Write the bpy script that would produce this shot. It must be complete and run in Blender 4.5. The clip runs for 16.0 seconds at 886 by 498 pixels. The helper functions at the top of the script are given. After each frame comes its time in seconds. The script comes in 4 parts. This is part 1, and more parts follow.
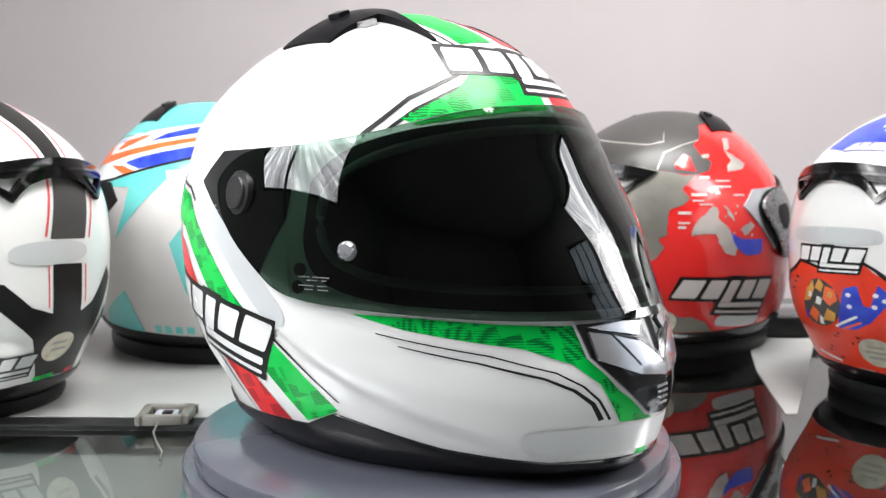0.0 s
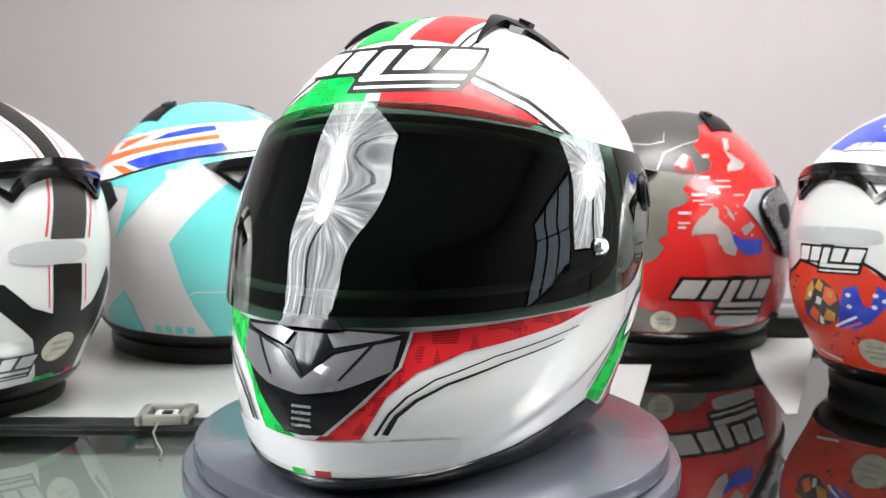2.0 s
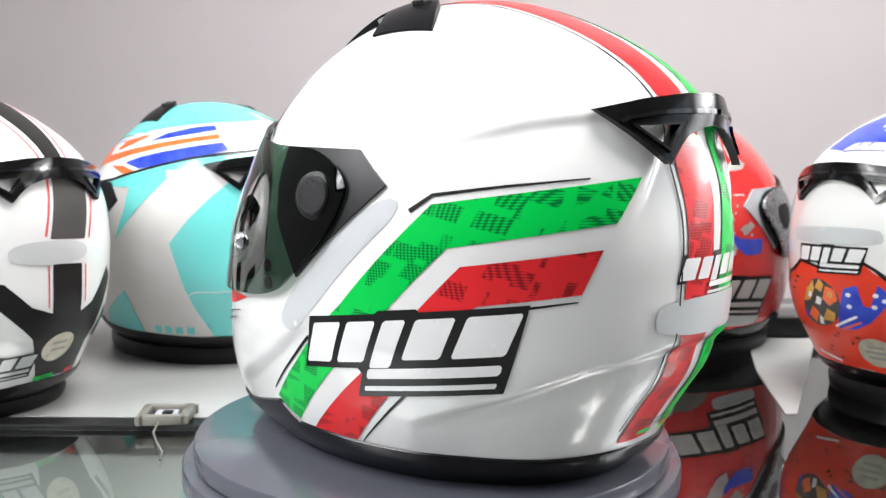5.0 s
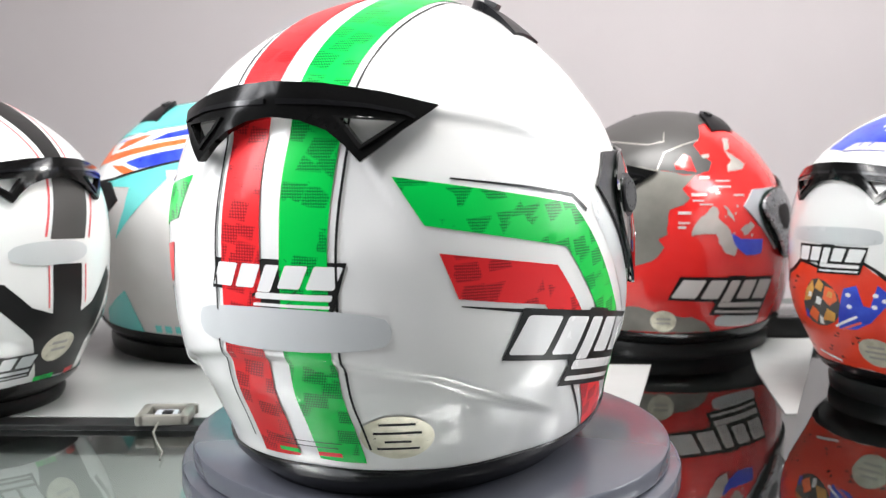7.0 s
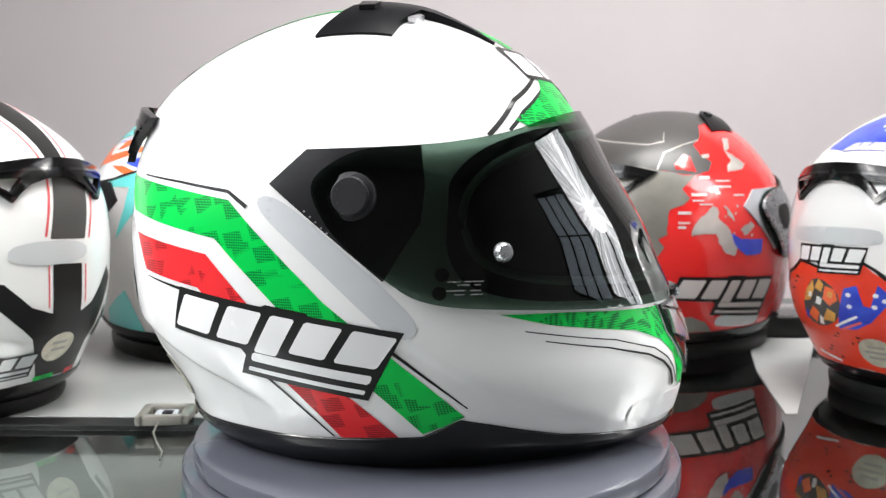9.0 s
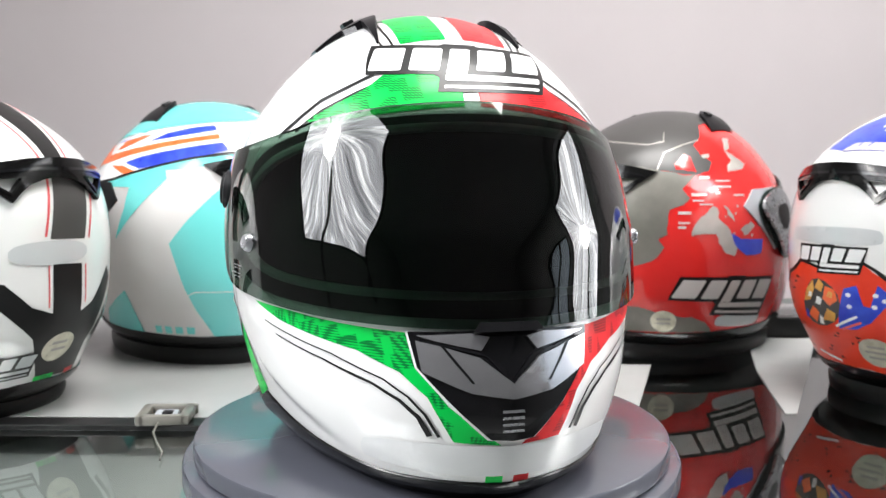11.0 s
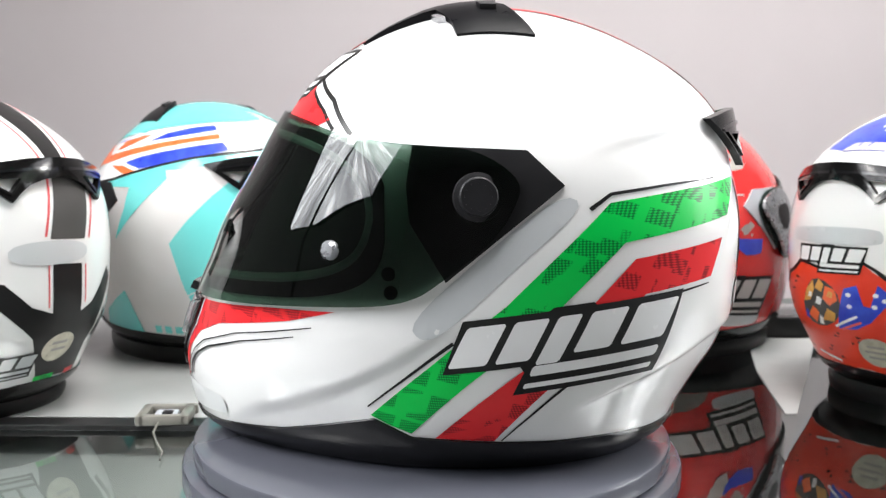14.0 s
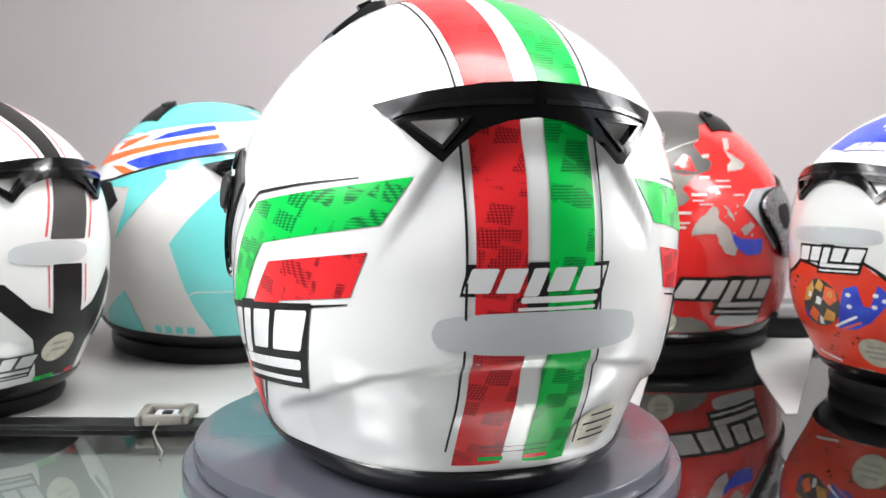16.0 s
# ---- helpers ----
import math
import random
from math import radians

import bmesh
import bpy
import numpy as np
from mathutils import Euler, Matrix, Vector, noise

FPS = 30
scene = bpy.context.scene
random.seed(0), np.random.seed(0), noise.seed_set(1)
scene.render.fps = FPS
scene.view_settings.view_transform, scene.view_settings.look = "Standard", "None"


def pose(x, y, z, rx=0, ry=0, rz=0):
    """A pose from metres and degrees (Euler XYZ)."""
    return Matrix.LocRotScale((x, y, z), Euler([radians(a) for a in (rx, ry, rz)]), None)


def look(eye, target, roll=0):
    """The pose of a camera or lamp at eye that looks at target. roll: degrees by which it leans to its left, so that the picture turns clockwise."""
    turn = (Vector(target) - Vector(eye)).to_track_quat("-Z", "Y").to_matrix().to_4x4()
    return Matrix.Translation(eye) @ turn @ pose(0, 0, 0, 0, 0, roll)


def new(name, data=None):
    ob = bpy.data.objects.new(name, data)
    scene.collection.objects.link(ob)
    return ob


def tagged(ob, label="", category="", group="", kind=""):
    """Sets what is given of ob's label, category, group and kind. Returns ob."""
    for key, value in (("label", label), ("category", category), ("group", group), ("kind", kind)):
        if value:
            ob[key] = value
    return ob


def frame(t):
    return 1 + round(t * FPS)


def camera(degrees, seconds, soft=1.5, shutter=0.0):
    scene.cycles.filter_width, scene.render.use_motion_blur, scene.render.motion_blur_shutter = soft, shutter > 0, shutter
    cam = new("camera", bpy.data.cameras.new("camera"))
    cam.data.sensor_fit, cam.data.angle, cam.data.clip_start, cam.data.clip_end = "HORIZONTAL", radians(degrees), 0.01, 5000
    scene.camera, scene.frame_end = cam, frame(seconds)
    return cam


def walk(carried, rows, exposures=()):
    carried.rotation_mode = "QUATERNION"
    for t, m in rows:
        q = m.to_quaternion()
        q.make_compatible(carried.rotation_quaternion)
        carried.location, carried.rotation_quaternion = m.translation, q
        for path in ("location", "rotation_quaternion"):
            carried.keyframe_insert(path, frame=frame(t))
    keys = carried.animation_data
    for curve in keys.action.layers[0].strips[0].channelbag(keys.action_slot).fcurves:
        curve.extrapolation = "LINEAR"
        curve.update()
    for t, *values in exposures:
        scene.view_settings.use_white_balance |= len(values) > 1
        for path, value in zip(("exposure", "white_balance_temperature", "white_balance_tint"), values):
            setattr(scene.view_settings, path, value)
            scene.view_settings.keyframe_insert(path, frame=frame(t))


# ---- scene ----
cam = camera(54.47, 16.0, soft=1.3)
EYE = (0.0063, -0.555, 0.1984)
AIM = (0.0063, 0.4405, 0.1031)
cam.data.dof.use_dof, cam.data.dof.focus_distance, cam.data.dof.aperture_fstop = True, 0.47, 15.0
walk(cam, [(0.0, look(EYE, AIM, 0.29)), (16.0, look(EYE, AIM, 0.29))])

# ---- light ----
scene.view_settings.exposure = 0.68
world = bpy.data.worlds.new("world")
scene.world = world
world.use_nodes = True
world.node_tree.nodes["Background"].inputs["Color"].default_value = (0.72, 0.78, 0.9, 1)
world.node_tree.nodes["Background"].inputs["Strength"].default_value = 0.6


def area_lamp(name, eye, target, sx, sy, watts, colour):
    data = bpy.data.lights.new(name, "AREA")
    data.shape, data.size, data.size_y, data.energy, data.color = "RECTANGLE", sx, sy, watts, colour
    ob = new(name, data)
    ob.matrix_world = look(eye, target)
    return ob


# daylight that falls in through the room's window
area_lamp("window_daylight", (2.57, -0.75, 0.75), (0.0, -0.75, 0.75), 0.9, 1.25, 0.5, (0.97, 0.98, 1.0))
# fill light added overhead, brightening wall and helmets
area_lamp("overhead_fill_lamp", (0.60, -0.10, 2.27), (0.60, -0.10, 0.0), 1.5, 0.9, 49, (1.0, 0.985, 0.965))

# ---- materials ----


class Nodes:
    """Short-hand for one material's node tree."""

    def __init__(self, name):
        self.mat = bpy.data.materials.new(name)
        self.mat.use_nodes = True
        self.tree = self.mat.node_tree
        self.bsdf = self.tree.nodes["Principled BSDF"]
        self.out = self.tree.nodes["Material Output"]

    def add(self, kind, **values):
        n = self.tree.nodes.new(kind)
        for key, value in values.items():
            n.inputs[key].default_value = value
        return n

    def link(self, a, b):
        self.tree.links.new(a, b)

    def coords(self, scale=1.0):
        tc, mp = self.add("ShaderNodeTexCoord"), self.add("ShaderNodeMapping")
        s = scale if isinstance(scale, tuple) else (scale, scale, scale)
        mp.inputs["Scale"].default_value = s
        self.link(tc.outputs["Object"], mp.inputs["Vector"])
        return mp.outputs["Vector"]

    def noise(self, scale, detail=4.0, rough=0.55, vec=None):
        n = self.add("ShaderNodeTexNoise", Scale=scale, Detail=detail, Roughness=rough)
        self.link(vec if vec else self.coords(), n.inputs["Vector"])
        return n.outputs["Fac"]

    def ramp(self, fac, stops):
        r = self.add("ShaderNodeValToRGB")
        e = r.color_ramp.elements
        e[0].position, e[0].color = stops[0][0], (*stops[0][1], 1)
        e[1].position, e[1].color = stops[-1][0], (*stops[-1][1], 1)
        for p, c in stops[1:-1]:
            e.new(p).color = (*c, 1)
        self.link(fac, r.inputs["Fac"])
        return r.outputs["Color"]

    def bump(self, height, strength, distance=0.001):
        b = self.add("ShaderNodeBump", Strength=strength, Distance=distance)
        self.link(height, b.inputs["Height"])
        self.link(b.outputs["Normal"], self.bsdf.inputs["Normal"])

    def set(self, **values):
        for key, value in values.items():
            self.bsdf.inputs[key.replace("_", " ")].default_value = value


def mottled(name, a, b, scale, rough=0.5, metal=0.0, coat=0.0, grain=0.0, grain_scale=400.0, rough_var=0.03, spec=0.5):
    """A surface whose colour drifts between a and b, with uneven gloss and fine relief."""
    n = Nodes(name)
    n.link(n.ramp(n.noise(scale), [(0.3, a), (0.7, b)]), n.bsdf.inputs["Base Color"])
    r = n.ramp(n.noise(scale * 5), [(0.3, (rough - rough_var,) * 3), (0.7, (rough + rough_var,) * 3)])
    n.link(r, n.bsdf.inputs["Roughness"])
    n.set(Metallic=metal, Coat_Weight=coat, Coat_Roughness=0.06, Specular_IOR_Level=spec)
    if grain:
        n.bump(n.noise(grain_scale, 6), grain)
    return n.mat


def hatched(name, base, dark):
    """Glossy printed film: a flat colour with faint blocks of fine darker mesh print."""
    n = Nodes(name)
    vec = n.coords()
    lean = n.add("ShaderNodeMapping")
    lean.inputs["Rotation"].default_value = (0.30, 0.15, 0.2)
    lean.inputs["Scale"].default_value = (1.0, 1.0, 1.35)
    n.link(vec, lean.inputs["Vector"])
    blocks = n.add("ShaderNodeTexVoronoi", Scale=72.0, Randomness=0.7)
    blocks.distance = "CHEBYCHEV"
    n.link(lean.outputs["Vector"], blocks.inputs["Vector"])
    gate = n.ramp(blocks.outputs["Color"], [(0.22, (0, 0, 0)), (0.26, (1, 1, 1))])
    body = n.ramp(blocks.outputs["Distance"], [(0.36, (1, 1, 1)), (0.42, (0, 0, 0))])
    sep = n.add("ShaderNodeSeparateXYZ")
    n.link(vec, sep.inputs[0])

    def calc(op, a, b):
        m = n.add("ShaderNodeMath")
        m.operation = op
        for i, v in enumerate((a, b)):
            if isinstance(v, float):
                m.inputs[i].default_value = v
            else:
                n.link(v, m.inputs[i])
        return m.outputs[0]

    flat = calc("ADD", sep.outputs["X"], sep.outputs["Y"])
    one = calc("SINE", calc("MULTIPLY", calc("ADD", flat, sep.outputs["Z"]), 2300.0), 0.0)
    two = calc("SINE", calc("MULTIPLY", calc("SUBTRACT", flat, sep.outputs["Z"]), 2300.0), 0.0)
    mesh = n.ramp(calc("ADD", calc("MULTIPLY", one, two), 0.5), [(0.42, (1, 1, 1)), (0.70, (0, 0, 0))])
    both = n.add("ShaderNodeMath")
    both.operation = "MULTIPLY"
    n.link(calc("MULTIPLY", gate, body), both.inputs[0])
    n.link(calc("ADD", calc("MULTIPLY", mesh, 0.88), 0.12), both.inputs[1])
    part_way = n.add("ShaderNodeMath")
    part_way.operation = "MULTIPLY"
    part_way.inputs[1].default_value = 0.95
    n.link(both.outputs[0], part_way.inputs[0])
    n.link(n.ramp(part_way.outputs[0], [(0.0, base), (1.0, dark)]), n.bsdf.inputs["Base Color"])
    n.set(Roughness=0.3, Coat_Weight=0.12, Coat_Roughness=0.05, Specular_IOR_Level=0.2)
    return n.mat


def glassy(name, tint, ior, rough=0.0, gloss_colour=(1, 1, 1)):
    """Tinted clear plastic or glass: gloss by Fresnel over tinted clear."""
    n = Nodes(name)
    n.tree.nodes.remove(n.bsdf)
    fresnel = n.add("ShaderNodeFresnel", IOR=ior)
    clear = n.add("ShaderNodeBsdfTransparent", Color=(*tint, 1))
    gloss = n.add("ShaderNodeBsdfGlossy", Color=(*gloss_colour, 1), Roughness=rough)
    mix = n.add("ShaderNodeMixShader")
    n.link(fresnel.outputs[0], mix.inputs[0])
    n.link(clear.outputs[0], mix.inputs[1])
    n.link(gloss.outputs[0], mix.inputs[2])
    n.link(mix.outputs[0], n.out.inputs["Surface"])
    return n.mat


def clear_face():
    """The inner face of a pane, whose gloss its outer face already gives."""
    n = Nodes("clear_inner_face")
    n.tree.nodes.remove(n.bsdf)
    n.link(n.add("ShaderNodeBsdfTransparent", Color=(1, 1, 1, 1)).outputs[0], n.out.inputs["Surface"])
    return n.mat


def glow(name, colour, strength):
    n = Nodes(name)
    n.set(Base_Color=(*colour, 1), Emission_Color=(*colour, 1), Emission_Strength=strength)
    return n.mat


M = {
    "white": mottled("pearl_white_paint", (0.78, 0.78, 0.77), (0.83, 0.83, 0.82), 3.0, 0.24, coat=0.8, grain=0.02, grain_scale=900, rough_var=0.03),
    "green": hatched("green_film", (0.0, 0.53, 0.07), (0.0, 0.13, 0.025)),
    "red": hatched("red_film", (0.72, 0.025, 0.03), (0.22, 0.008, 0.012)),
    "black_line": mottled("black_film", (0.006, 0.006, 0.006), (0.010, 0.010, 0.010), 20, 0.38, coat=0.1, spec=0.3),
    "logo_white": mottled("white_film", (0.78, 0.78, 0.78), (0.82, 0.82, 0.82), 20, 0.25, coat=0.6),
    "logo_grey": mottled("grey_film", (0.50, 0.52, 0.53), (0.56, 0.58, 0.59), 12, 0.3, coat=0.5),
    "chin_grey": mottled("pale_grey_film", (0.66, 0.67, 0.67), (0.71, 0.72, 0.72), 12, 0.3, coat=0.5),
    "rubber": mottled("black_rubber", (0.006, 0.006, 0.006), (0.011, 0.011, 0.011), 30, 0.38, grain=0.12, grain_scale=1200, spec=0.25),
    "rim_black": mottled("gloss_black_rim", (0.006, 0.006, 0.006), (0.010, 0.010, 0.010), 30, 0.17, grain=0.03, grain_scale=900, spec=0.4),
    "plastic": mottled("matte_black_plastic", (0.008, 0.008, 0.009), (0.014, 0.014, 0.015), 40, 0.34, grain=0.12, grain_scale=1500, spec=0.3),
    "gloss_black": mottled("gloss_black_plastic", (0.005, 0.005, 0.006), (0.008, 0.008, 0.009), 20, 0.13, coat=0.25, rough_var=0.03, spec=0.4),
    "satin_black": mottled("polished_black_plastic", (0.004, 0.004, 0.004), (0.007, 0.007, 0.007), 20, 0.14, spec=0.22, rough_var=0.02),
    "knob": mottled("dark_grey_plastic", (0.011, 0.011, 0.012), (0.016, 0.016, 0.018), 60, 0.42, grain=0.1, grain_scale=1500, spec=0.22),
    "card": mottled("pale_grey_card", (0.30, 0.305, 0.30), (0.36, 0.365, 0.36), 5, 0.22, grain=0.05, grain_scale=400),
    "paper": mottled("white_paper_and_reflection", (0.36, 0.37, 0.365), (0.42, 0.43, 0.425), 8, 0.5, grain=0.05, grain_scale=500),
    "grey_plastic": mottled("silvered_plastic", (0.46, 0.46, 0.48), (0.50, 0.50, 0.52), 30, 0.25, metal=0.85, coat=0.3, rough_var=0.004),
    "silver": mottled("silver_plastic", (0.42, 0.43, 0.45), (0.52, 0.53, 0.55), 40, 0.28, metal=0.8),
    "silver_paint": mottled("silver_grey_paint", (0.36, 0.38, 0.41), (0.46, 0.48, 0.51), 20, 0.35, coat=0.3),
    "lining": mottled("black_lining_cloth", (0.006, 0.006, 0.006), (0.014, 0.014, 0.014), 60, 0.9, grain=0.4, grain_scale=700),
    "gasket": mottled("pale_grey_rubber", (0.42, 0.45, 0.43), (0.50, 0.53, 0.51), 60, 0.5),
    "visor": glassy("smoked_visor", (0.155, 0.25, 0.195), 1.50),
    "platter": mottled("slate_grey_turntable", (0.074, 0.078, 0.096), (0.088, 0.092, 0.112), 8, 0.17, coat=0.1, rough_var=0.03),
    "glass": glassy("table_glass", (0.93, 0.975, 0.96), 3.3, 0.008, (0.96, 0.99, 0.98)),
    "glass_edge": mottled("green_glass_edge", (0.03, 0.12, 0.09), (0.06, 0.18, 0.14), 30, 0.1),
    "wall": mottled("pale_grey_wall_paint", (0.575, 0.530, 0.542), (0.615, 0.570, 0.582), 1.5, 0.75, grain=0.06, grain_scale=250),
    "ceiling": mottled("grey_ceiling_paint", (0.33, 0.33, 0.332), (0.38, 0.38, 0.382), 1.5, 0.85, grain=0.06, grain_scale=250),
    # the unlit far room's dimness is put into this wall colour
    "dark_wall": mottled("dimmed_wall_tone", (0.20, 0.198, 0.202), (0.25, 0.248, 0.252), 1.5, 0.8, grain=0.06, grain_scale=250),
    "white_board": mottled("white_laminate", (0.78, 0.79, 0.78), (0.84, 0.85, 0.84), 3, 0.4, grain=0.03, grain_scale=300),
    "floor": mottled("pale_floor_tile", (0.50, 0.505, 0.50), (0.60, 0.605, 0.60), 2.0, 0.35, grain=0.04, grain_scale=120),
    "shelf": mottled("pale_grey_laminate", (0.54, 0.56, 0.55), (0.66, 0.68, 0.67), 4, 0.4, grain=0.03, grain_scale=300),
    "frame": mottled("black_steel_frame", (0.012, 0.012, 0.012), (0.03, 0.03, 0.03), 20, 0.35, metal=0.4),
    "turquoise": mottled("turquoise_paint", (0.12, 0.55, 0.53), (0.16, 0.62, 0.59), 6, 0.25, coat=0.6, rough_var=0.012),
    "blue": mottled("blue_film", (0.015, 0.03, 0.42), (0.04, 0.09, 0.58), 60, 0.3, coat=0.4),
    "orange": mottled("orange_film", (0.78, 0.11, 0.02), (0.85, 0.17, 0.05), 30, 0.3, coat=0.4),
    "pearl": mottled("pearl_grey_paint", (0.50, 0.47, 0.45), (0.68, 0.66, 0.65), 5, 0.3, coat=0.6, rough_var=0.012),
    "bright_red": mottled("candy_red_paint", (0.62, 0.012, 0.014), (0.75, 0.03, 0.025), 9, 0.2, coat=0.9, rough_var=0.012),
    "vermilion": mottled("vermilion_paint", (0.70, 0.035, 0.012), (0.85, 0.06, 0.02), 25, 0.3, coat=0.3, rough_var=0.012),
    "vent_black": mottled("black_vent_plastic", (0.005, 0.005, 0.006), (0.009, 0.009, 0.010), 20, 0.30, spec=0.07, rough_var=0.03),
    "black_cloth": mottled("black_softbox_cloth", (0.012, 0.012, 0.012), (0.02, 0.02, 0.02), 12, 0.8, grain=0.2, grain_scale=500),
    "clear": clear_face(),
    "titan": mottled("dark_titanium_paint", (0.045, 0.042, 0.040), (0.060, 0.057, 0.055), 6, 0.42, coat=0.08, rough_var=0.012),
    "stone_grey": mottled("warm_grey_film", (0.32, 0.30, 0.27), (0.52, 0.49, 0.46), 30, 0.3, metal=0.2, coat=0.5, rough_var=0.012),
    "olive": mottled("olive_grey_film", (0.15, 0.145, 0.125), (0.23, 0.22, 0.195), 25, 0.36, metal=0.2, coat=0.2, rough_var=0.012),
    "foil": mottled("gold_foil_sticker", (0.50, 0.47, 0.36), (0.75, 0.72, 0.60), 90, 0.3, metal=0.4),
    "ochre": mottled("ochre_film", (0.55, 0.24, 0.05), (0.7, 0.38, 0.08), 70, 0.35),
    "pink": mottled("red_pinstripe_film", (0.66, 0.08, 0.09), (0.72, 0.12, 0.13), 30, 0.3),
    "bulb": glow("lamp_bulb_glow", (1.0, 0.98, 0.94), 32.0),
    "window_sky": glow("window_daylight_glow", (0.72, 0.86, 1.0), 0.35),
    "fill_glow": glow("fill_panel_glow", (1.0, 0.98, 0.95), 3.0),
}


def glow_cloth(name, strength):
    """Silvered softbox cloth whose own glow stands for the bulb's light; fine creases that run out from the hub are
    painted in it.
    """
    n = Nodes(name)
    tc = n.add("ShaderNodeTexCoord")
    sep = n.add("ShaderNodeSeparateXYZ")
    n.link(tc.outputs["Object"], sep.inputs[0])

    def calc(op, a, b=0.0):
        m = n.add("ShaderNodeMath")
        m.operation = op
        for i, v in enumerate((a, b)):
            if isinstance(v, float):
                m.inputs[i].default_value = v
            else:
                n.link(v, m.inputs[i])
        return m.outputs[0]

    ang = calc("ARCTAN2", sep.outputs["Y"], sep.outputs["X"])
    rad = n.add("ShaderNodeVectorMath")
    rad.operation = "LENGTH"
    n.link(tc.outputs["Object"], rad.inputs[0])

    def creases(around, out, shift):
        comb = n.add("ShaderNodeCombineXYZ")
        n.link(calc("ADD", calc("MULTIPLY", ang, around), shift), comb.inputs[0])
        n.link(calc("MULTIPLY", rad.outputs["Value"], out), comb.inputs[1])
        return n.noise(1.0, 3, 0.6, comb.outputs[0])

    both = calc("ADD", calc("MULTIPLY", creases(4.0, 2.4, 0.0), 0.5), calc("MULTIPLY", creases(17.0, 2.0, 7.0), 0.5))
    # bright and dark sides of the creases, put into the emission colour
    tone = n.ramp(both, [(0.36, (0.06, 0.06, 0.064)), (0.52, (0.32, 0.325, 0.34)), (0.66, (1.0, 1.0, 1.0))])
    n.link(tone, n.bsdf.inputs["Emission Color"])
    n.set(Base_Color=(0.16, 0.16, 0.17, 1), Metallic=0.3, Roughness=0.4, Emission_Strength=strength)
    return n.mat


M["cloth"] = glow_cloth("glowing_silver_cloth", 18.5)
M["cloth_dim"] = glow_cloth("glowing_silver_cloth_far", 13.0)

# ---- mesh tools ----
from mathutils import geometry
from mathutils.bvhtree import BVHTree


def mesh_object(name, verts, faces, material, smooth=True, sharp=None):
    me = bpy.data.meshes.new(name)
    me.from_pydata([tuple(v) for v in verts], [], faces)
    me.update()
    if smooth:
        me.shade_smooth()
        if sharp:
            me.set_sharp_from_angle(angle=radians(sharp))
    me.materials.append(material)
    return new(name, me)


def part(name, bm, material, parent, label="", smooth=True, sharp=35):
    me = bpy.data.meshes.new(name)
    bm.normal_update()
    bm.to_mesh(me)
    bm.free()
    if smooth:
        me.shade_smooth()
        me.set_sharp_from_angle(angle=radians(sharp))
    me.materials.append(material)
    ob = new(name, me)
    ob.parent = parent
    return tagged(ob, label)


def empty(name, m, label, category, group="", kind=""):
    ob = new(name)
    ob.matrix_world = m
    return tagged(ob, label, category, group, kind)


def box(bm, lo, hi, bevel=0.0):
    got = bmesh.ops.create_cube(bm, size=1.0)["verts"]
    for v in got:
        for i in range(3):
            v.co[i] = lo[i] if v.co[i] < 0 else hi[i]
    if bevel:
        edges = list({e for v in got for e in v.link_edges})
        bmesh.ops.bevel(bm, geom=edges, offset=bevel, segments=2, affect="EDGES", profile=0.5)


def lathe(profile, n=96):
    """A turned form round z from (radius, height) points, closed at radius 0."""
    bm = bmesh.new()
    rings = []
    for r, z in profile:
        if r < 1e-6:
            rings.append([bm.verts.new((0, 0, z))])
        else:
            rings.append([bm.verts.new((r * math.cos(2 * math.pi * i / n), r * math.sin(2 * math.pi * i / n), z)) for i in range(n)])
    for a, b in zip(rings, rings[1:]):
        for i in range(n):
            j = (i + 1) % n
            if len(a) == 1 and len(b) > 1:
                bm.faces.new((a[0], b[j], b[i]))
            elif len(b) == 1 and len(a) > 1:
                bm.faces.new((a[i], a[j], b[0]))
            elif len(a) > 1:
                bm.faces.new((a[i], a[j], b[j], b[i]))
    bmesh.ops.recalc_face_normals(bm, faces=bm.faces)
    return bm


def tube(points, r, sides=8, closed=False):
    bm = bmesh.new()
    pts = [Vector(p) for p in points]
    rings, n = [], len(pts)
    up = Vector((0.13, 0.21, 0.97))
    for i, p in enumerate(pts):
        a = pts[(i - 1) % n] if closed or i else p
        b = pts[(i + 1) % n] if closed or i < n - 1 else p
        d = (b - a).normalized()
        s = d.cross(up).normalized()
        u = s.cross(d)
        rings.append([bm.verts.new(p + r * (math.cos(2 * math.pi * k / sides) * s + math.sin(2 * math.pi * k / sides) * u)) for k in range(sides)])
    for i in range(n if closed else n - 1):
        a, b = rings[i], rings[(i + 1) % n]
        for k in range(sides):
            bm.faces.new((a[k], a[(k + 1) % sides], b[(k + 1) % sides], b[k]))
    if not closed:
        bm.faces.new(rings[0])
        bm.faces.new(rings[-1])
    bmesh.ops.recalc_face_normals(bm, faces=bm.faces)
    return bm


# ---- the helmet's shell ----
# height, front, back and half width of its level sections
SECTIONS = [(.006, -.150, .148, .101), (.022, -.156, .157, .109), (.044, -.160, .170, .1165), (.064, -.158, .182, .122),
            (.085, -.150, .187, .1255), (.110, -.138, .1885, .127), (.135, -.127, .189, .1265), (.165, -.109, .187, .1225),
            (.190, -.095, .179, .1135), (.210, -.082, .166, .1005), (.228, -.066, .145, .085), (.244, -.043, .117, .0665),
            (.256, -.016, .088, .045), (.2625, .006, .062, .023), (.264, .0335, .0345, .0005)]
MID = 0.02  # the upright line, on y, from which bearings are taken


